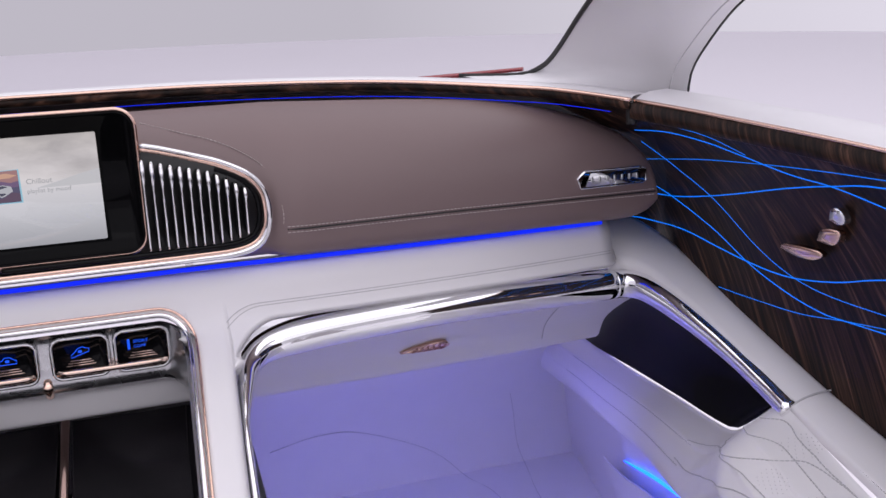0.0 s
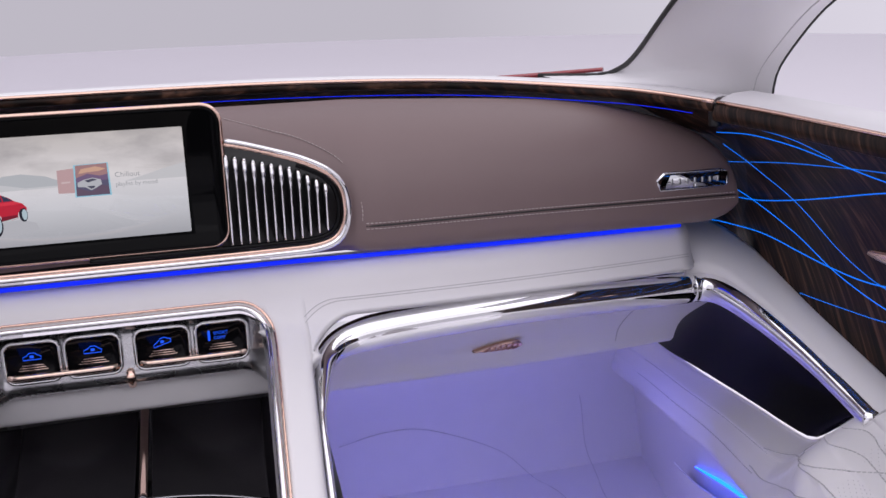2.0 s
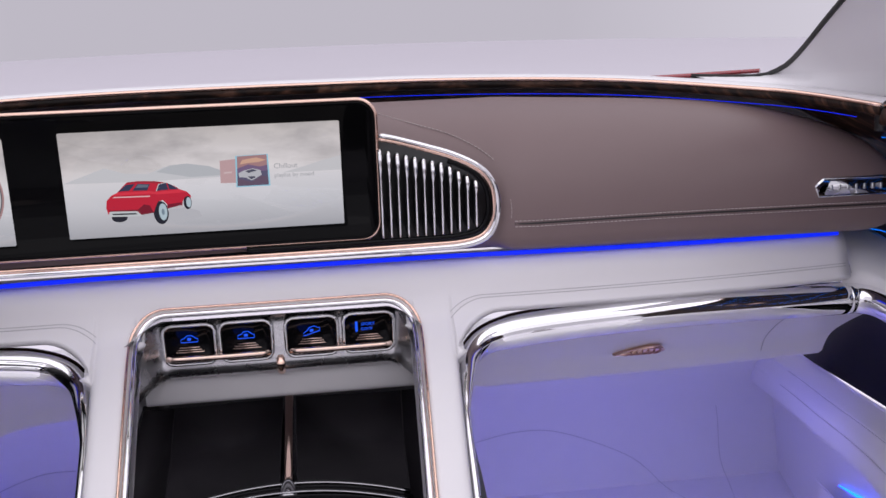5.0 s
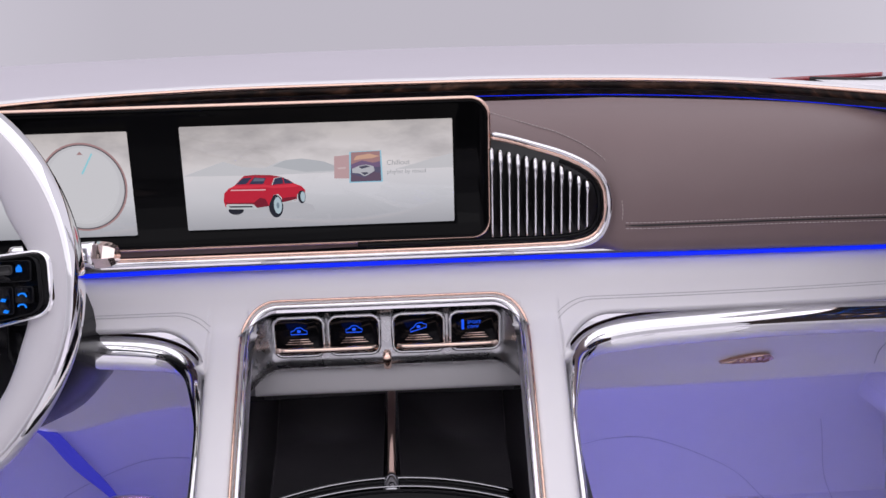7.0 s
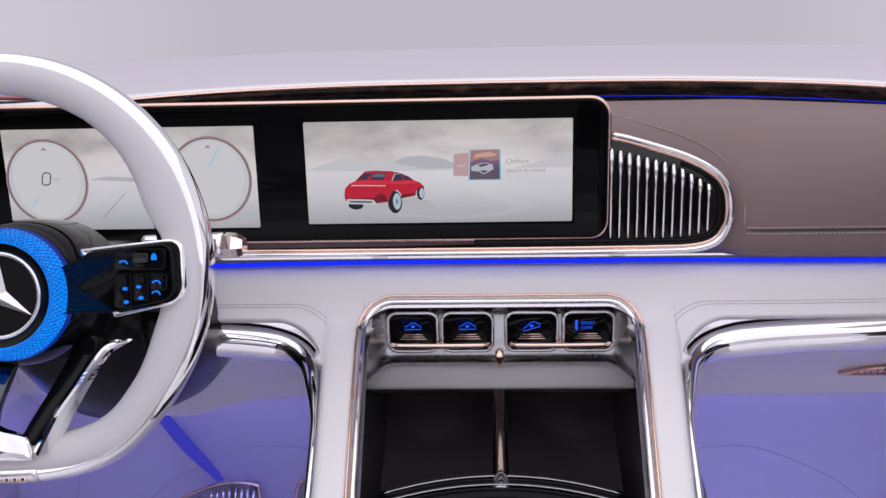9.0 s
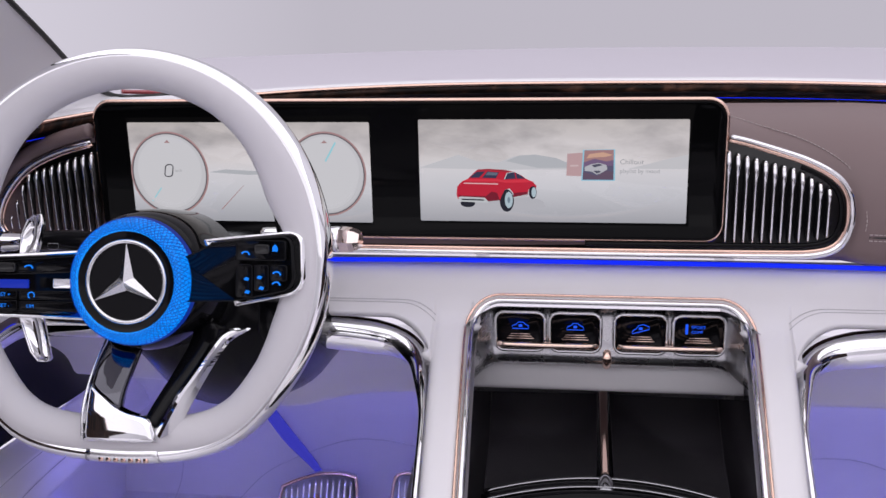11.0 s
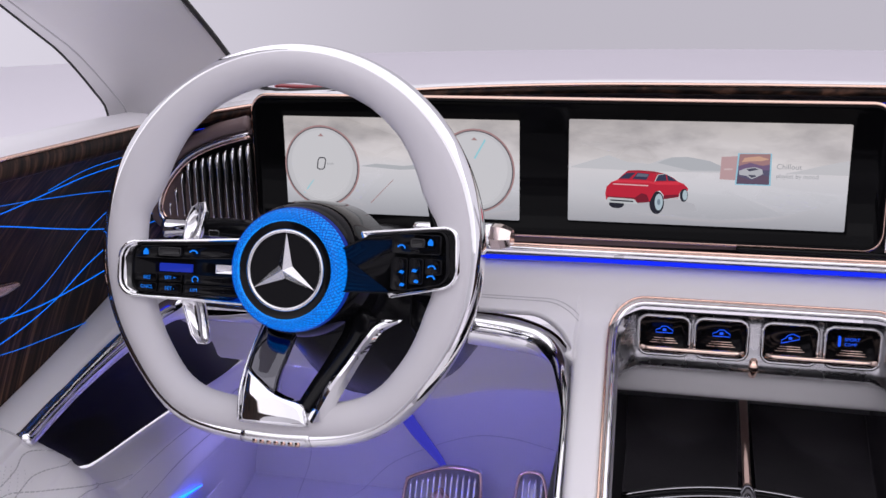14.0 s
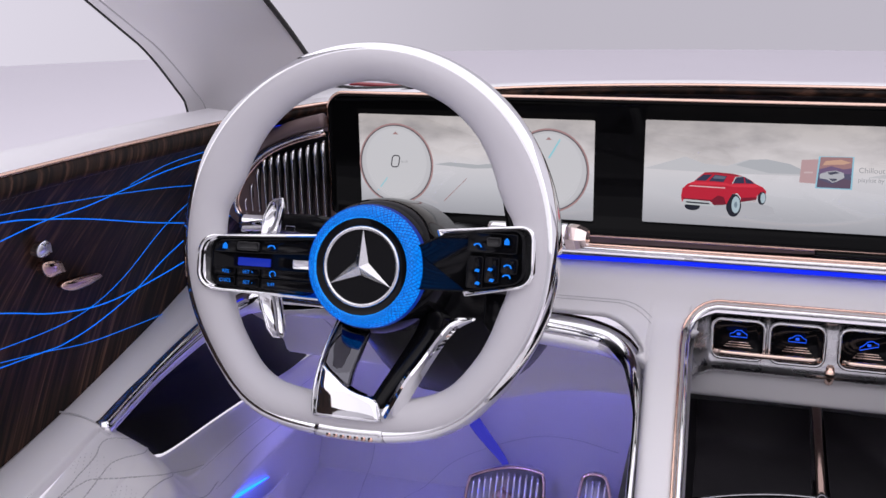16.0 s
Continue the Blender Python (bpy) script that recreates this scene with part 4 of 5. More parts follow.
for k in range(12):
    x = -0.648 - 0.0116 * k
    z0, z1 = 0.722, 0.826 + 0.30 * (x + 0.645) + 1.6 * min(0, x + 0.745)
    for mesh, mat, nm in ((slat_mesh(z1 - z0), CHROME, "slat"), (fin_mesh(z1 - z0), SATIN, "fin")):
        o = part(nm, mesh, mat, panel)
        o.location = (x, panel_y(x) + 0.003, z0)

# stitched line round the vent on the brown pad
vs = [pad_point(x, z, 0.0015) for x, z in ((0.140, 0.8590), (0.187, 0.8465), (0.2205, 0.8370), (0.255, 0.8205), (0.279, 0.8000), (0.2895, 0.7690), (0.2920, 0.7480), (0.2905, 0.7280))]
part("stitching", stitches(spline(vs, 60), 0.0052, 0.0036, 0.0006), THREAD, pad)

# badge on the pad
ENGRAVED = plain("engraved_metal", (0.45, 0.45, 0.47), 0.30, 1.0)
badge = thing("dash_badge", "long chrome badge with engraved lettering bars on the brown pad", "badge")
part("plate", slab([(x - 0.0035, z) for x, z in ((0.685, 0.7545), (0.6965, 0.7645), (0.779, 0.7640), (0.787, 0.7605), (0.788, 0.7440), (0.782, 0.7405), (0.690, 0.7405))][::-1], 1.1985, 1.212, 0.0025), CHROME, badge)
part("inlay", slab([(0.693, 0.7435), (0.781, 0.7435), (0.7825, 0.7600), (0.700, 0.7610)], 1.1975, 1.200), DARKCHROME, badge, "darker mirror inlay")
for k in range(7):
    x = 0.6980 + 0.0112 * k
    part("lettering_bar", slab(round_rect(x + 0.0020, x + 0.0052, 0.7485, 0.7560, 0.0004, 2), 1.1970, 1.1990), ENGRAVED, badge)

# rose gold leaf emblem on the knee panel
for sgn in (1,):
    emb = thing("leaf_emblem", "small rose gold leaf-shaped emblem on the white knee panel", "emblem")
    o = smooth_outline([(0.490, 0.456), (0.515, 0.4685), (0.541, 0.4775), (0.558, 0.474), (0.565, 0.464), (0.555, 0.4545), (0.522, 0.4530)], 36)
    lay = lambda x, y, z: (x, y + 1.404 - (z - 0.465) * 1.35, z)
    part("leaf", slab(o[::-1], -0.004, 0.012, 0.002, place=lay), COPPER, emb)
    bm = bmesh.new()
    for k in range(6):
        x = 0.508 + 0.009 * k
        tube([lay(x, -0.005, 0.456), lay(x + 0.006, -0.006, 0.463), lay(x + 0.002, -0.005, 0.4685)], 0.0012, n=6, segs=5, bm=bm)
    part("relief", bm, plain("dark_rose_metal", (0.45, 0.26, 0.22), 0.3, 1.0), emb)

# ---- screens ----
def screen_material(name, x0, z0, w, h, seed):
    mat = bpy.data.materials.new(name)
    nt, b = nodes_of(mat)
    tc = nt.nodes.new("ShaderNodeTexCoord")
    mp = nt.nodes.new("ShaderNodeMapping")
    mp.inputs["Location"].default_value = (-x0 / w, 0, -z0 / h)
    mp.inputs["Scale"].default_value = (1 / w, 1, 1 / h)
    nt.links.new(tc.outputs["Object"], mp.inputs["Vector"])
    sp = nt.nodes.new("ShaderNodeSeparateXYZ")
    nt.links.new(mp.outputs[0], sp.inputs[0])
    ramp = nt.nodes.new("ShaderNodeValToRGB")
    e = ramp.color_ramp.elements
    e[0].position, e[0].color = 0.0, (0.36, 0.36, 0.40, 1)
    e[1].position, e[1].color = 1.0, (0.47, 0.43, 0.42, 1)
    for p, c in ((0.30, (0.55, 0.545, 0.59, 1)), (0.50, (0.63, 0.61, 0.65, 1)), (0.62, (0.65, 0.61, 0.625, 1)), (0.80, (0.55, 0.51, 0.52, 1))):
        ramp.color_ramp.elements.new(p).color = c
    nt.links.new(sp.outputs[2], ramp.inputs[0])
    ns = nt.nodes.new("ShaderNodeTexNoise")
    ns.noise_dimensions = "4D"
    ns.inputs["W"].default_value, ns.inputs["Scale"].default_value, ns.inputs["Detail"].default_value = seed, 2.2, 6
    st = nt.nodes.new("ShaderNodeMapping")
    st.inputs["Scale"].default_value = (2.2, 1, 2.0)
    nt.links.new(mp.outputs[0], st.inputs["Vector"])
    nt.links.new(st.outputs[0], ns.inputs["Vector"])
    up = nt.nodes.new("ShaderNodeMapRange")
    up.inputs[1].default_value, up.inputs[2].default_value = 0.50, 0.85
    nt.links.new(sp.outputs[2], up.inputs[0])
    am = nt.nodes.new("ShaderNodeMapRange")
    am.inputs[1].default_value, am.inputs[2].default_value = 0.42, 0.72
    nt.links.new(ns.outputs["Fac"], am.inputs[0])
    ml = nt.nodes.new("ShaderNodeMath")
    ml.operation = "MULTIPLY"
    nt.links.new(up.outputs[0], ml.inputs[0])
    nt.links.new(am.outputs[0], ml.inputs[1])
    mx = nt.nodes.new("ShaderNodeMix")
    mx.data_type = "RGBA"
    mx.inputs[7].default_value = (0.27, 0.25, 0.26, 1)
    nt.links.new(ml.outputs[0], mx.inputs[0])
    nt.links.new(ramp.outputs[0], mx.inputs[6])
    nt.links.new(mx.outputs[2], b.inputs["Emission Color"])
    b.inputs["Emission Strength"].default_value = 0.95
    b.inputs["Base Color"].default_value = (0.01, 0.01, 0.01, 1)
    b.inputs["Roughness"].default_value = 0.08
    return mat


SX, SZ, SW, SH = -0.2285, 0.7435, 0.3165, 0.1235
CX, CZ, CW, CH = -0.5945, 0.7400, 0.3060, 0.1240
YS = 1.2035
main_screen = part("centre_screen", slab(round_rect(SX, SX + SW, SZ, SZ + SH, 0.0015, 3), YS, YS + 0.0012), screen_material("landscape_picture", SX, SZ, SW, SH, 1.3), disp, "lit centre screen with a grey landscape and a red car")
cluster = part("driver_screen", slab(round_rect(CX, CX + CW, CZ, CZ + CH, 0.0015, 3), YS, YS + 0.0012), screen_material("landscape_picture_two", CX, CZ, CW, CH, 4.1), disp, "lit driver screen with two round gauges")


def ink(name, color, strength=0.9):
    return glow(name, color, strength)


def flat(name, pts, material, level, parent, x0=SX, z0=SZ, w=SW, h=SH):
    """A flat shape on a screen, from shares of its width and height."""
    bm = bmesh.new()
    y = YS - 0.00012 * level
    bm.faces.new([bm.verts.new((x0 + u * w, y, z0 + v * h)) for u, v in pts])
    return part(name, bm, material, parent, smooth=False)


def oval(u, v, a, b, n=24):
    return [(u + a * math.cos(2 * math.pi * k / n), v + b * math.sin(2 * math.pi * k / n)) for k in range(n)]


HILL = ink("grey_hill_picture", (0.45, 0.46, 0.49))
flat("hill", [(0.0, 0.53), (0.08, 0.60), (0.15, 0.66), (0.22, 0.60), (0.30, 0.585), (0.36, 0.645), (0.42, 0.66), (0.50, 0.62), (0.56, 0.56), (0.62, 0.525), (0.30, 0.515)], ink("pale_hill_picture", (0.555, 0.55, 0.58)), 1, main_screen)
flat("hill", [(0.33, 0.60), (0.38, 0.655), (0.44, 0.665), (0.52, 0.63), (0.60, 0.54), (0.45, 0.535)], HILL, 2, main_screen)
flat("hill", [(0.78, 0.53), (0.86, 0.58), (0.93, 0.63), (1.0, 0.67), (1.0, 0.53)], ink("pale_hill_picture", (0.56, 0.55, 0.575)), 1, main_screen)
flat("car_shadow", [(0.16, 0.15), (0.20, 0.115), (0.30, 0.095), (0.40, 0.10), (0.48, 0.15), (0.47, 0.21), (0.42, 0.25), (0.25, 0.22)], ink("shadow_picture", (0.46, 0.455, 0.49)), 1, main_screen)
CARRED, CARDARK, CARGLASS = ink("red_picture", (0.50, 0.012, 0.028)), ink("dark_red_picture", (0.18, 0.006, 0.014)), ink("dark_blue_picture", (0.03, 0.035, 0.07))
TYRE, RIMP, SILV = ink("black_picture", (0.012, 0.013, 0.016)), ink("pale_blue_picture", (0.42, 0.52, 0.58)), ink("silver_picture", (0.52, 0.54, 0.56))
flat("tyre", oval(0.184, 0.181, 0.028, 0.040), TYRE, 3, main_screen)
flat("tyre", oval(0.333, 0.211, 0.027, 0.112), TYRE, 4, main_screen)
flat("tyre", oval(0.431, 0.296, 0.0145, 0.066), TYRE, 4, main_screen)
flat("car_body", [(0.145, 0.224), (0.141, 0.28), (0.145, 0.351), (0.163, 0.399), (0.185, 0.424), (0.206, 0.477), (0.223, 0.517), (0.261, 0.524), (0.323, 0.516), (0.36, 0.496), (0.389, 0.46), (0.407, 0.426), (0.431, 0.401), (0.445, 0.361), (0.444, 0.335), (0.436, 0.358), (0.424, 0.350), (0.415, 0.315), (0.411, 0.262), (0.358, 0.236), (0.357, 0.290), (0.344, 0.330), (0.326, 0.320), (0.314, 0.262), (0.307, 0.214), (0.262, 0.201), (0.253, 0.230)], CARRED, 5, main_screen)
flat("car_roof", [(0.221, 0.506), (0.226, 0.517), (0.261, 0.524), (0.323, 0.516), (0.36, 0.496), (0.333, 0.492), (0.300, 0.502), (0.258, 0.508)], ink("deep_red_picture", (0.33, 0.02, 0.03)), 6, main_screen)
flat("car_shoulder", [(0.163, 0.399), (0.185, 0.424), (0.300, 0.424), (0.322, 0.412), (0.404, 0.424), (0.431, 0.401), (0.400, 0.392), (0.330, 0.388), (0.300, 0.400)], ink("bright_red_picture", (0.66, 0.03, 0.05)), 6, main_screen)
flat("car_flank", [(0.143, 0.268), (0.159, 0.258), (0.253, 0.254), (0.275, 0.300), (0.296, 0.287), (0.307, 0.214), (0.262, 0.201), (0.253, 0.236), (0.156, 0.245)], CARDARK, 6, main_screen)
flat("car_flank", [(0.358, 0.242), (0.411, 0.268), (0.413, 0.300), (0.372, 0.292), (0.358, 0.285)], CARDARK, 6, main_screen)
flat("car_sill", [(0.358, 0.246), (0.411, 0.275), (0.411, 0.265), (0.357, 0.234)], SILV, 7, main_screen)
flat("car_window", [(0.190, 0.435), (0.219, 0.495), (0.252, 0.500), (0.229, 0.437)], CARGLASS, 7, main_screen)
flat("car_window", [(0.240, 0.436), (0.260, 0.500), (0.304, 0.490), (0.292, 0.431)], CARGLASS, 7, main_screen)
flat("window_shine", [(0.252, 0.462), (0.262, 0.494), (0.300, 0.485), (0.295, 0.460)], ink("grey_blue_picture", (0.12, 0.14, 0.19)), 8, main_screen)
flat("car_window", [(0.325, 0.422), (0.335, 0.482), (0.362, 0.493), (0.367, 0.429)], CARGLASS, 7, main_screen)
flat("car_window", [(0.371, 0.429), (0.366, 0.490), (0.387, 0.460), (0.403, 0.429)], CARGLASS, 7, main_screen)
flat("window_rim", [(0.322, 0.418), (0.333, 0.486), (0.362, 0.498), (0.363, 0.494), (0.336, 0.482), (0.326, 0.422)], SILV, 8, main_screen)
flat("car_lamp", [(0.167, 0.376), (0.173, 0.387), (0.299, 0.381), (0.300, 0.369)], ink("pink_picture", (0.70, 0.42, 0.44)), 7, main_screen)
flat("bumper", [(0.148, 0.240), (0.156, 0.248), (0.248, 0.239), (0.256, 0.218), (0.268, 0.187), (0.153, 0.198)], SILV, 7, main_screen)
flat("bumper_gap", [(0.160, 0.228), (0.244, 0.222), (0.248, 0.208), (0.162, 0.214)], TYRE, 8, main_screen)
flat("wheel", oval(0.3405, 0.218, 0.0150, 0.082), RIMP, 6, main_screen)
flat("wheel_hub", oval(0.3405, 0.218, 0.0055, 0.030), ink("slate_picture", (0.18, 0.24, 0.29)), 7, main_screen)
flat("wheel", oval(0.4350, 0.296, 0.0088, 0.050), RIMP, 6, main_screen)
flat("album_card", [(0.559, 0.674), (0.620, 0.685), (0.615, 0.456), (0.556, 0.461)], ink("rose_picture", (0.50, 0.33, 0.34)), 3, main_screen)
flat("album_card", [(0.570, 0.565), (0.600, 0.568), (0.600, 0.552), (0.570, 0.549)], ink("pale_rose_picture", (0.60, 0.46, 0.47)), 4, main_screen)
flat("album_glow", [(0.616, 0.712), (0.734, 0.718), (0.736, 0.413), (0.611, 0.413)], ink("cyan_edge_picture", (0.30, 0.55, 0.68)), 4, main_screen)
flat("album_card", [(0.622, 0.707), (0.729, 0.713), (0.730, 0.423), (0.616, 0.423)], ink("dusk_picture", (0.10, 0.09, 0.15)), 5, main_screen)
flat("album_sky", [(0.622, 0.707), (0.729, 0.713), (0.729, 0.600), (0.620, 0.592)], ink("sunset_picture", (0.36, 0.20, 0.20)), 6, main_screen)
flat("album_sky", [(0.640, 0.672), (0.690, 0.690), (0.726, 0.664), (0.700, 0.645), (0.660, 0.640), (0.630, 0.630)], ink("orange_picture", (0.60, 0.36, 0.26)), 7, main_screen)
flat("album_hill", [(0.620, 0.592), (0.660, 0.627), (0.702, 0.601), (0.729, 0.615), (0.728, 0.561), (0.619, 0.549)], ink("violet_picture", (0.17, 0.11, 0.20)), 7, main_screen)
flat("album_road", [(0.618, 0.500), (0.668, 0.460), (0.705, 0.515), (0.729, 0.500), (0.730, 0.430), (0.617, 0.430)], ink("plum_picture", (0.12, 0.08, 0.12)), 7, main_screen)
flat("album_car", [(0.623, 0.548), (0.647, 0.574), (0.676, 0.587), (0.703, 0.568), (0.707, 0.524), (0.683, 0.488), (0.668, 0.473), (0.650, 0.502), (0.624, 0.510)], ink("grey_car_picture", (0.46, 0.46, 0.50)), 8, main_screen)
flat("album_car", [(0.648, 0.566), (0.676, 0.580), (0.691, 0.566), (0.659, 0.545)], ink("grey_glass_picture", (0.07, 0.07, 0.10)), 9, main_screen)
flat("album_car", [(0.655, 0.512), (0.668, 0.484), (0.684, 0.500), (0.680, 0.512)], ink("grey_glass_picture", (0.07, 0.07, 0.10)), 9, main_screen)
INKTEXT = ink("grey_text_picture", (0.34, 0.34, 0.36))
text("Chillout", 0.0085, pose(SX + 0.752 * SW, YS - 0.0006, SZ + 0.575 * SH, 90, 0, 0), INKTEXT, main_screen, "screen_lettering")
text("playlist by mood", 0.0070, pose(SX + 0.752 * SW, YS - 0.0006, SZ + 0.490 * SH, 90, 0, 0), INKTEXT, main_screen, "screen_lettering")

# gauges
LENS = ink("pale_gauge_picture", (0.60, 0.59, 0.62))
ROSE = ink("rose_line_picture", (0.38, 0.23, 0.23))
flat("hill", [(0.33, 0.50), (0.40, 0.53), (0.52, 0.515), (0.60, 0.54), (0.68, 0.50), (0.50, 0.475)], HILL, 1, cluster, CX, CZ, CW, CH)
for cx in (-0.5445, -0.3445):
    circle = [(cx + 0.0495 * math.cos(2 * math.pi * k / 48), YS - 0.0006, 0.8005 + 0.0515 * math.sin(2 * math.pi * k / 48)) for k in range(48)]
    for share, shade, level in ((0.99, (0.50, 0.49, 0.52), 2), (0.94, (0.56, 0.55, 0.58), 3), (0.84, (0.61, 0.60, 0.63), 4)):
        flat("gauge_lens", [((x - CX) / CW, (z - CZ) / CH) for x, z in [(cx + share * 0.0495 * math.cos(2 * math.pi * k / 48), 0.8005 + (1 - share) * 0.02 + share * 0.0515 * math.sin(2 * math.pi * k / 48)) for k in range(48)]], ink("gauge_glass_picture", shade), level, cluster, CX, CZ, CW, CH)
    g = part("gauge_ring", tube(circle, 0.0011, raw=True, closed=True, segs=6, up=(0, 1, 0)), ROSE, cluster)
    inner = [(cx + 0.97 * (x - cx), y - 0.0004, 0.8005 + 0.97 * (z - 0.8005)) for x, y, z in circle]
    part("gauge_edge", tube(inner, 0.0007, raw=True, closed=True, segs=5, up=(0, 1, 0)), ink("grey_line_picture", (0.10, 0.09, 0.10)), g)
    lit = [(cx + 0.80 * (x - cx), y - 0.0001, 0.8005 + 0.80 * (z - 0.8005)) for x, y, z in circle[25:48]]
    part("gauge_shine", tube(lit, lambda t: 0.0002 + 0.0025 * math.sin(math.pi * t), raw=True, segs=6, up=(0, 1, 0)), LENS, g)
    bm = bmesh.new()
    bm.faces.new([bm.verts.new((cx + 0.0045 * math.cos(2 * math.pi * k / 3 + math.pi / 2), YS - 0.0006, 0.8400 + 0.0025 * math.sin(2 * math.pi * k / 3 + math.pi / 2))) for k in range(3)])
    part("gauge_mark", bm, ROSE, g, smooth=False)
for pts in ([(0.37, 0.12), (0.375, 0.12), (0.475, 0.37), (0.472, 0.37)], [(0.70, 0.12), (0.705, 0.12), (0.608, 0.37), (0.605, 0.37)]):
    flat("road_line", pts, ROSE, 3, cluster, CX, CZ, CW, CH)
flat("needle", [(0.075, 0.20), (0.082, 0.20), (0.125, 0.34), (0.12, 0.34)], ink("cyan_picture", (0.30, 0.62, 0.70)), 6, cluster, CX, CZ, CW, CH)
flat("needle", [(0.815, 0.62), (0.821, 0.61), (0.865, 0.80), (0.86, 0.81)], ink("cyan_picture", (0.30, 0.62, 0.70)), 6, cluster, CX, CZ, CW, CH)
DARKTEXT = ink("dark_text_picture", (0.03, 0.03, 0.035))
z0 = tube([(x, YS - 0.0010, z) for x, z in [(a + 0.18 * (b - 0.8045), b) for a, b in round_rect(-0.5500, -0.5400, 0.7965, 0.8115, 0.0036, 4)]], 0.0007, raw=True, closed=True, segs=6, up=(0, 1, 0))
part("speed_digit", z0, DARKTEXT, cluster)
text("km/h", 0.0045, pose(-0.5375, YS - 0.0008, 0.8025, 90, 0, 0), INKTEXT, cluster, "screen_lettering")

# ---- centre console ----
console = thing("centre_console", "centre console with chrome switch bar, black lids and rose gold spine", "console")
edge = [fascia_edge("console", -1, 0.0)[::-1], fascia_edge("console", 1, 0.0)[1:]]
U = np.array(edge[0] + edge[1])
part("chrome_frame", tube(U, 0.0036, raw=True, segs=12), CHROME, console, "chrome frame round the console opening")
edge = np.array(fascia_edge("console", -1, 0.0015, 0.0075)[::-1] + fascia_edge("console", 1, 0.0015, 0.0075)[1:])
part("rose_frame", tube(edge, 0.0017, raw=True, segs=8), COPPER, console, "rose gold line round the chrome frame")
rows = []
for x in np.concatenate([np.linspace(-0.172, -0.135, 8), np.linspace(-0.12, 0.12, 9), np.linspace(0.135, 0.172, 8)]):
    w = max(0, (abs(x) - 0.135) / 0.037)
    rows.append([(x, y - 0.05 * w * w, z - 0.010 * w) for y, z in spline([(1.196, 0.638), (1.209, 0.6335), (1.2220, 0.6285), (1.2285, 0.6210), (1.2285, 0.600), (1.2270, 0.580), (1.2235, 0.567), (1.226, 0.556), (1.236, 0.548), (1.26, 0.545)], 26)])
bar = part("switch_bar", grid(rows), plain("satin_chrome", (0.74, 0.74, 0.76), 0.27, 1.0, vary=0.02, vscale=30), console, "satin chrome switch bar")
PODS = ((-0.1395, -0.0775), (-0.0715, -0.0085), (0.0085, 0.0725), (0.0800, 0.1425))
AMBER = plain("lit_rose_metal", (0.92, 0.70, 0.60), 0.18, 1.0)
for i, (x0, x1) in enumerate(PODS):
    podo = part("switch_pod", slab(round_rect(x0, x1, 0.5710, 0.6215, 0.011, 6), 1.2225, 1.232, 0.001), BLACK, console, "black glass switch with blue icon")
    part("pod_ring", tube([(x, 1.2225, z) for x, z in round_rect(x0, x1, 0.5710, 0.6215, 0.011, 6)], 0.0024, raw=True, closed=True, segs=8, up=(0, 1, 0)), CHROME, podo)
    c = (x0 + x1) / 2
    for k in range(3):
        wv = 0.012 + 0.0025 * k
        part("pod_line", slab(round_rect(c - wv, c + wv, 0.5925 - 0.0030 * k, 0.5937 - 0.0030 * k, 0.0004, 2), 1.2212, 1.2228), AMBER, podo)
    if i < 3:
        o = [(c - 0.013, 0.599), (c - 0.0125, 0.604), (c - 0.007, 0.606), (c - 0.003, 0.610), (c + 0.004, 0.610), (c + 0.009, 0.606), (c + 0.013, 0.604), (c + 0.013, 0.599)]
        if i == 2:
            o = [(x, z + 0.30 * (x - c)) for x, z in o]
        o = [(c + 0.78 * (x - c), 0.6045 + 0.78 * (z - 0.6045)) for x, z in o]
        bm = tube([(x, 1.2213, z) for x, z in o], 0.0005, raw=True, closed=True, segs=5, up=(0, 1, 0))
        slab(round_rect(c - 0.0022, c + 0.0022, 0.6025, 0.6055, 0.0006, 2), 1.2211, 1.2222, bm=bm)
        part("icon", bm, ICON, podo)
    else:
        part("icon", slab(round_rect(c - 0.0165, c - 0.0135, 0.598, 0.611, 0.001, 2), 1.2212, 1.2225), ICON, podo)
        text("SPORT", 0.0058, pose(c - 0.0095, 1.2212, 0.6055, 90, 0, 0), ICON, podo, "icon_lettering")
        text("COMF", 0.0052, pose(c - 0.0095, 1.2212, 0.5995, 90, 0, 0), ICON, podo, "icon_lettering")
for x0, x1 in ((-0.1290, -0.0200), (0.0210, 0.1310)):
    part("toggle", tube([(x0, 1.2195, 0.5810), (x0 + 0.003, 1.2150, 0.5810), (x1 - 0.003, 1.2150, 0.5810), (x1, 1.2195, 0.5810)], 0.0040, n=20, segs=10), AMBER, console, "rose gold toggle bar")
part("rose_pin", tube([(0, 1.228, 0.570), (0, 1.222, 0.562), (0, 1.236, 0.548)], 0.0055, n=10, segs=12), COPPER, console)
rows = [[(x * (1 + 0.22 * max(0, (y - 1.25) / 0.19)), y, z) for y, z in spline([(1.234, 0.549), (1.240, 0.543), (1.243, 0.525), (1.2455, 0.511), (1.250, 0.5065), (1.262, 0.505), (1.30, 0.505)], 30)] for x in np.linspace(-0.172, 0.172, 12)]
part("back_panel", grid(rows), WHITE, console, "white leather panel under the switch bar")
part("tray", slab([(-0.215, 0.86), (0.215, 0.86), (0.215, 1.46), (-0.215, 1.46)], -0.416, -0.39, place=lambda x, y, z: (x, z, -y)), BLACK, console)
# white slab out of view behind the tray, added to brighten the chrome's reflections
part("white_reflector", slab([(-0.200, -1.2), (0.200, -1.2), (0.165, 0.855), (-0.165, 0.855)], -0.425, -0.39, 0.01, place=lambda x, y, z: (x, z, -y)), WHITE, console, "unseen white slab added for the chrome to reflect")
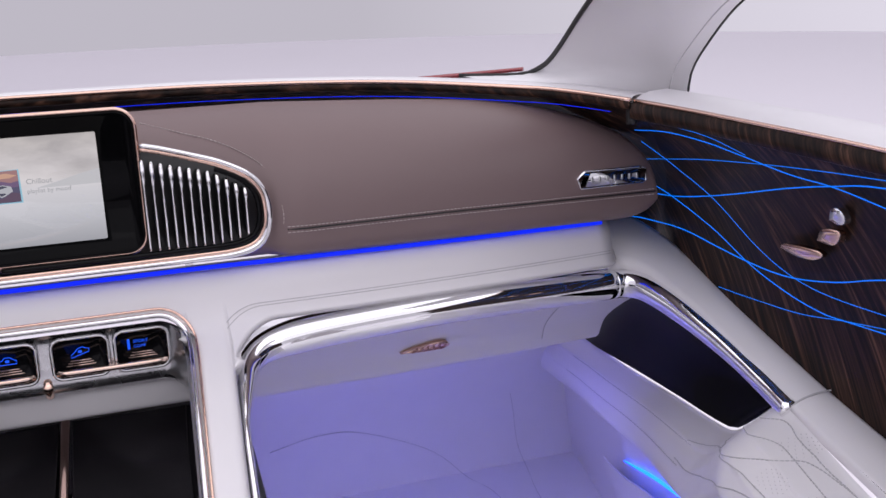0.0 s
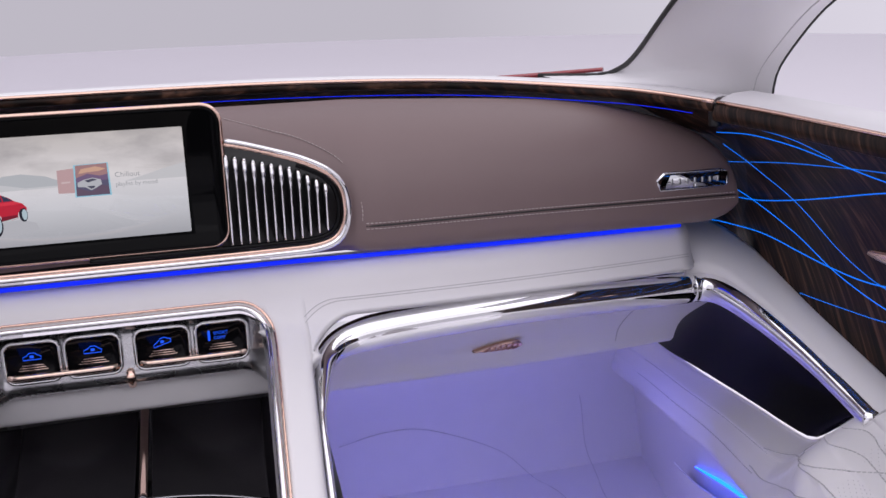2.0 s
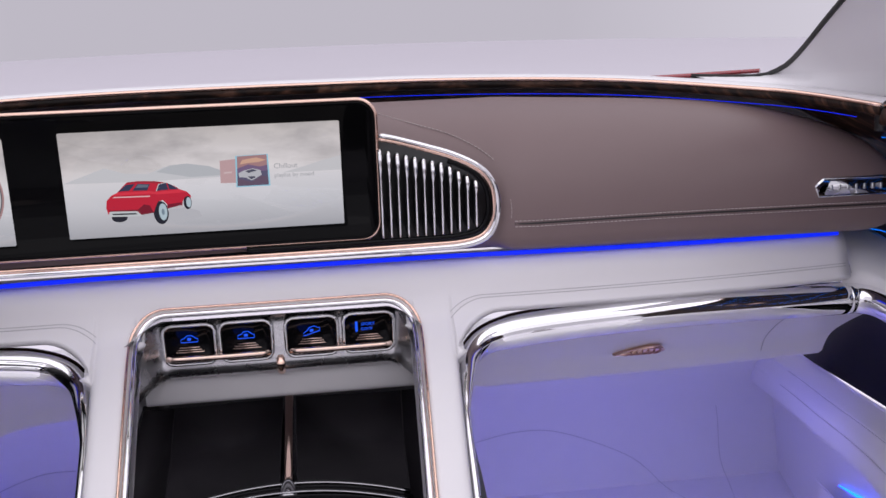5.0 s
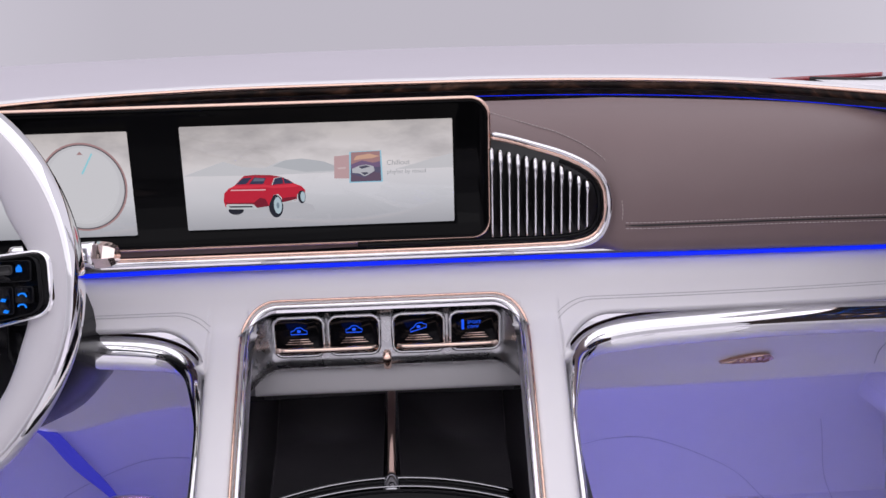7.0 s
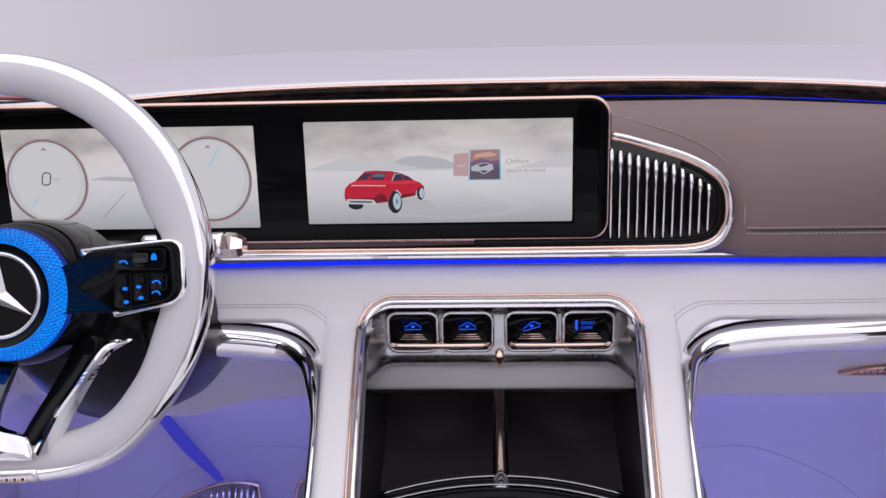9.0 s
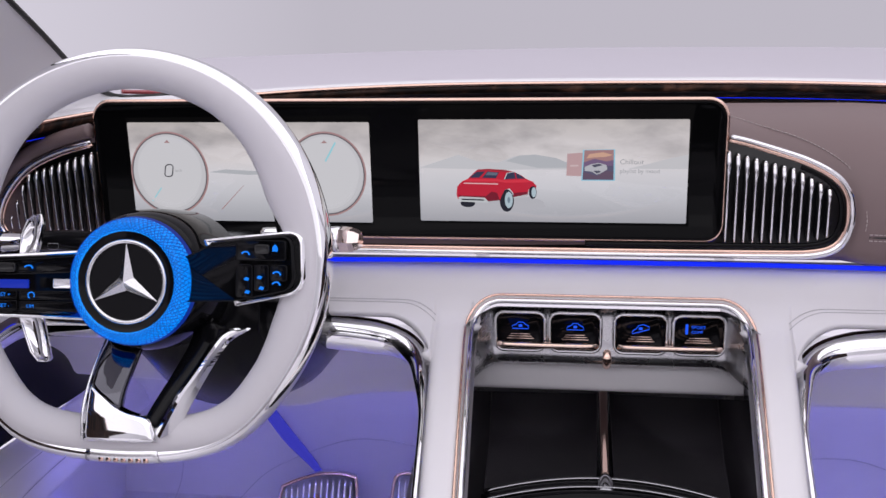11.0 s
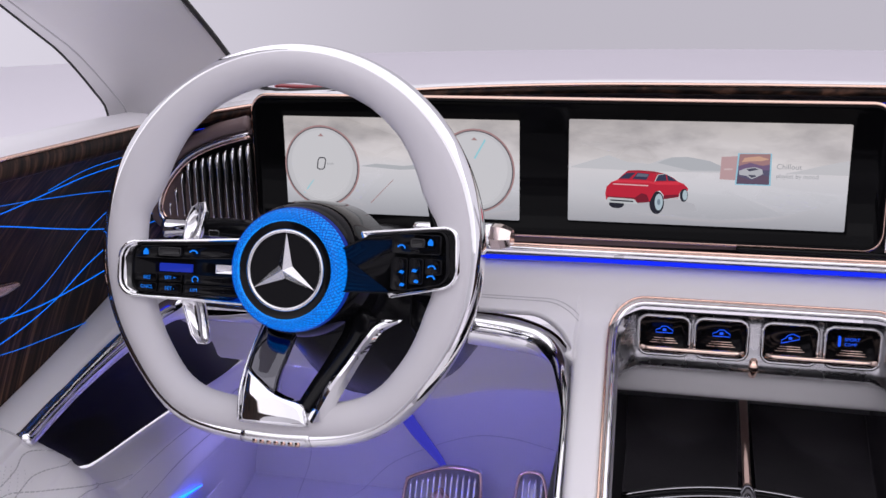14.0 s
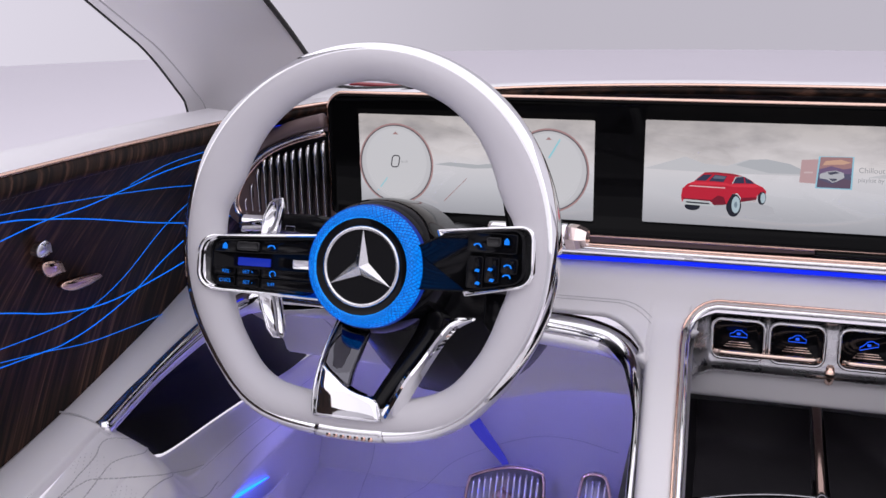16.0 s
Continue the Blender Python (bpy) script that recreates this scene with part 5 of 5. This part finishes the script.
for sgn in (1, -1):
    o = [(sgn * x, y) for x, y in ((0.010, 1.436), (0.165, 1.430), (0.152, 1.26), (0.1455, 1.118), (0.105, 1.150), (0.060, 1.166), (0.012, 1.172))]
    part("lid", slab(o if sgn > 0 else o[::-1], -0.4215, -0.416, 0.0015, place=lambda x, y, z: (x, z, -y)), LACQ, console, "black satin lid")
    o = [(sgn * x, y) for x, y in ((0.167, 1.43), (0.21, 1.43), (0.19, 1.02), (0.149, 1.02), (0.1475, 1.118), (0.154, 1.26))]
    part("side_lid", slab(o if sgn > 0 else o[::-1], -0.4215, -0.416, 0.0015, place=lambda x, y, z: (x, z, -y)), LACQ, console)
    rows = [[(sgn * (0.158 * (1 - 0.10 * max(0, 1.16 - y) / 0.24) + 0.045 * k / 6), y, (0.612 - 0.32 * (1.17 - y)) - 0.010 - ((0.612 - 0.32 * (1.17 - y)) - 0.425) * k / 6) for k in range(7)] for y in np.linspace(0.74, 1.24, 20)]
    part("inner_wall", grid([r[2:] for r in rows]), LACQ, console, "black inner wall")
    part("inner_edge", grid([r[:3] for r in rows]), WHITE, console, "white leather inner edge")
part("spine", tube([(0, 1.440, 0.424), (0, 1.30, 0.424), (0, 1.18, 0.425), (0, 1.166, 0.426)], lambda t: 0.0068 - 0.001 * t, n=20, segs=10, flat=0.7), COPPER, console, "rose gold spine between the lids")
part("spine_tip", tube([(0, 1.172, 0.427), (0, 1.160, 0.429), (0, 1.148, 0.426), (0, 1.135, 0.420)], lambda t: 0.0040 + 0.011 * t, n=14, segs=14, flat=0.8), DARKCHROME, console)
# black handle rolls; the two thin chrome rods are their highlights, drawn as shapes
for r, y0, z0, mat in ((0.0055, 1.1665, 0.4235, BLACK), (0.0016, 1.1600, 0.4290, DARKCHROME), (0.0085, 1.148, 0.4240, BLACK), (0.0015, 1.1350, 0.4310, DARKCHROME), (0.011, 1.122, 0.4240, BLACK)):
    part("handle", tube([(x, y0 - 2.15 * x * x, z0) for x in np.linspace(-0.145, 0.145, 30)], r, raw=True, segs=10, flat=0.8), mat, console, "curved glossy handle")

# ---- door details ----
DLINES = (
    (0.0013, ((1.206, 0.812), (1.115, 0.825), (1.042, 0.824), (0.995, 0.819), (0.912, 0.808), (0.849, 0.806), (0.785, 0.798), (0.60, 0.77))),
    (0.0008, ((1.150, 0.837), (1.082, 0.836), (1.024, 0.832), (0.972, 0.819))),
    (0.0009, ((1.246, 0.762), (1.091, 0.792), (0.974, 0.809), (0.897, 0.818), (0.823, 0.825), (0.773, 0.829), (0.62, 0.842))),
    (0.0016, ((1.270, 0.704), (1.200, 0.716), (1.111, 0.737), (1.028, 0.759), (0.922, 0.789), (0.847, 0.807), (0.777, 0.820), (0.62, 0.83))),
    (0.0013, ((1.262, 0.719), (1.204, 0.711), (1.124, 0.692), (1.049, 0.660), (0.974, 0.643), (0.914, 0.638), (0.877, 0.641), (0.70, 0.66))),
    (0.0009, ((1.214, 0.794), (1.149, 0.770), (1.096, 0.742), (1.026, 0.690), (0.940, 0.665), (0.817, 0.669), (0.65, 0.69))),
    (0.0016, ((1.285, 0.657), (1.225, 0.664), (1.164, 0.666), (1.048, 0.662), (0.970, 0.666), (0.890, 0.684), (0.811, 0.711), (0.65, 0.76))),
    (0.0009, ((1.127, 0.604), (1.043, 0.613), (0.954, 0.624), (0.877, 0.641), (0.80, 0.656))),
)
doors = [o for o in scene.objects if o.name.split(".")[0] == "door"]


def door_x(y, z):
    """How far out the wood panel lies at a height and a place along the door."""
    zt = 0.8615
    zl = np.interp(y, [0.1, 0.55, 0.80, 0.971, 1.092, 1.235, 1.30], [0.45, 0.485, 0.524, 0.558, 0.585, 0.620, 0.634])
    xt = np.interp(y, [0.1, 0.5, 0.72, 0.85, 0.95, 1.05, 1.135], [0.81, 0.80, 0.785, 0.770, 0.756, 0.742, 0.727])
    k = min(1, max(0, (zt - z) / (zt - zl)))
    return xt + (0.862 - xt) * k + 0.030 * math.sin(math.pi * k)


for sgn, door in zip((1, -1), doors):
    low_by = 0.0 if sgn > 0 else 0.010
    for r, pts in DLINES:
        p = spline([(y, z - low_by) for y, z in pts], 60)
        p = [(sgn * (door_x(y, z) - 0.003), y, z) for y, z in p]
        if pts[0][0] > 1.2 and pts[0][1] < 0.77:          # run on over the wall under the rail, behind the pad
            z = pts[0][1] - low_by
            for i in range(1, 11):
                row = np.array(wall_rows[-i] if sgn > 0 else wall_rows[i - 1])[::-1]
                q = [float(np.interp(z, row[:, 2], row[:, c])) for c in range(2)]
                if abs(q[0]) < abs(p[0][0]) - 0.002:
                    p.insert(0, (q[0] - sgn * 0.003, q[1] - 0.003, z))
        part("light_line", tube(p, 0.48 * r, raw=True, segs=6), BLUELINE, door, "thin glowing blue line")
    # seat switches shaped like a small seat
    out = lambda y, z, d: (sgn * (door_x(y, z - low_by) - d), y, z - low_by)
    sw = [("seat_switch", [(0.974, 0.706), (0.962, 0.714), (0.906, 0.7205), (0.900, 0.714), (0.918, 0.705), (0.945, 0.702)]),
          ("back_switch", [(0.902, 0.7335), (0.886, 0.7515), (0.860, 0.7545), (0.874, 0.7350)]),
          ("head_switch", [(0.870, 0.766), (0.862, 0.779), (0.852, 0.784), (0.845, 0.778), (0.848, 0.767), (0.858, 0.763)])]
    for nm, o in sw:
        rows = []
        c = np.mean(o, 0)
        for f, d in ((0.90, 0.000), (0.95, 0.006), (1.0, 0.0085), (0.93, 0.0105), (0.02, 0.0105)):
            rows.append([out(*(c + (-0.006, 0.0) + (np.array(p) - c) * f), d) for p in smooth_outline(o, 24)])
        part(nm, grid(rows, True), CHROME if nm == "head_switch" else COPPER, door, "rose gold seat adjuster")
    # seam across the armrest, stitched lines
    part("armrest_seam", tube([(sgn * x, y, z) for x, y, z in ((0.864, 0.900, 0.5465), (0.845, 0.898, 0.5475), (0.828, 0.900, 0.5435), (0.811, 0.905, 0.5335))], 0.0012, n=16, segs=6), GREYTHREAD, door)
    part("armrest_seam", tube([(sgn * x, y, z) for x, y, z in ((0.733, 1.2500, 0.6775), (0.745, 1.2470, 0.660), (0.755, 1.2380, 0.640), (0.760, 1.2350, 0.6245))], 0.0012, n=16, segs=6), GREYTHREAD, door)

# seams along the white dashboard above the tubes
for sgn in (1, -1):
    for d in (0.0155, 0.0190):
        pts = [fascia_point(sgn * x, S_TUB - d + 1.2 * corner(max(0, x - COUT + d * 1.2), RT), 0.0003) for x in list(COUT - 0.006 + 0.068 * (1 - np.cos(np.linspace(0.35, math.pi / 2, 12)))) + list(np.linspace(0.30, 0.745, 20))]
        o = finish("fascia_seam", tube(pts, 0.0005, n=90, segs=5), GREYTHREAD)
        tagged(o, "fine grey seam in the white leather", "seam", kind="structure")

# ---- pedals ----
PEDALM = plain("worn_pedal_metal", (0.82, 0.82, 0.83), 0.38, 1.0, vary=0.05, vscale=60)


def pedal(name, label, outline, ribs):
    p = thing(name, label, "pedal", "pedals")
    lean = lambda x, y, z: (x, 1.93 + y + 0.45 * z, z)
    o = smooth_outline(outline, 48)
    part("plate", slab(o, 0.0, 0.012, 0.002, place=lean), PEDALM, p, "brushed metal plate")
    part("edge", tube([lean(x, -0.002, z) for x, z in o], 0.0036, raw=True, closed=True, segs=8, up=(0, 1, 0)), COPPER, p, "rose gold edge")
    for x in ribs:
        zs = [z for a, z in o if abs(a - x) < 0.012]
        part("rib", tube([lean(x, -0.002, min(zs) + 0.012), lean(x, -0.004, (min(zs) + max(zs)) / 2), lean(x, -0.002, max(zs) - 0.012)], 0.0031, n=8, segs=6), CHROME, p)
    cx = sum(x for x, z in o) / len(o)
    part("arm", tube([lean(cx, 0.012, -0.07), (cx, 1.955, -0.09), (cx, 2.00, -0.125)], 0.010, n=10, segs=8), RUBBER, p)
    return p, lean


bp, lean = pedal("brake_pedal", "ribbed metal brake pedal with rose gold edge", [(-0.672, -0.105), (-0.668, -0.040), (-0.655, -0.024), (-0.585, -0.002), (-0.520, -0.003), (-0.504, -0.018), (-0.503, -0.105), (-0.52, -0.118), (-0.655, -0.118)][::-1], [-0.657 + 0.0128 * k for k in range(12)])
part("emblem", slab([(-0.608, -0.074), (-0.572, -0.074), (-0.568, -0.058), (-0.590, -0.040), (-0.612, -0.058)], -0.007, 0.0, 0.002, place=lean), COPPER, bp)
pedal("accelerator_pedal", "ribbed metal accelerator pedal with rose gold edge", [(-0.428, -0.105), (-0.424, -0.015), (-0.412, 0.004), (-0.384, 0.006), (-0.370, -0.005), (-0.358, -0.050), (-0.352, -0.105), (-0.39, -0.118)][::-1], [-0.412, -0.399, -0.386, -0.373])

# ---- strips of the red bonnet seen past the pillars ----
for sgn in (1, -1):
    o = finish("bonnet_edge", tube(mirror([(0.56, 1.52, 0.858), (0.62, 1.46, 0.868), (0.66, 1.425, 0.874), (0.688, 1.395, 0.879)], sgn), lambda t: 0.006 - 0.002 * t, n=20, segs=10, flat=0.8), RED)
    tagged(o, "glossy red edge of the bonnet beyond the windscreen", "bonnet", "bonnet edges")

# ---- seams in the footwell carpet ----
for sgn in (1, -1):
    for pts in (((0.875, 1.99, 0.22), (0.915, 2.004, 0.06), (0.935, 2.017, -0.066), (0.944, 1.975, -0.117), (0.920, 1.85, -0.117), (0.90, 1.60, -0.117)),
                ((0.360, 2.016, 0.020), (0.462, 2.010, 0.042), (0.564, 2.013, 0.030), (0.722, 2.016, -0.045), (0.800, 1.99, -0.115), (0.835, 1.90, -0.117), (0.84, 1.70, -0.117))):
        o = finish("carpet_seam", tube(mirror(pts, sgn), 0.0009, n=60, segs=6), CARPETSEAM)
        tagged(o, "fine seam in the pale footwell carpet", "seam", kind="structure")

# ---- soft blue glow down the driver's firewall, imitated by a dim glowing tube ----
o = finish("light_strip", tube([(-0.720, 1.900, 0.190), (-0.692, 1.925, 0.147), (-0.657, 1.955, 0.068), (-0.612, 1.985, -0.015), (-0.583, 1.992, -0.072)], lambda t: 0.006 + 0.008 * math.sin(math.pi * min(1, t + 0.1)), n=30, segs=12), glow("painted_footwell_glow", (0.045, 0.045, 0.50), 0.8))
tagged(o, "soft blue glow on the pale firewall, drawn as a dim glowing tube", "light strip")
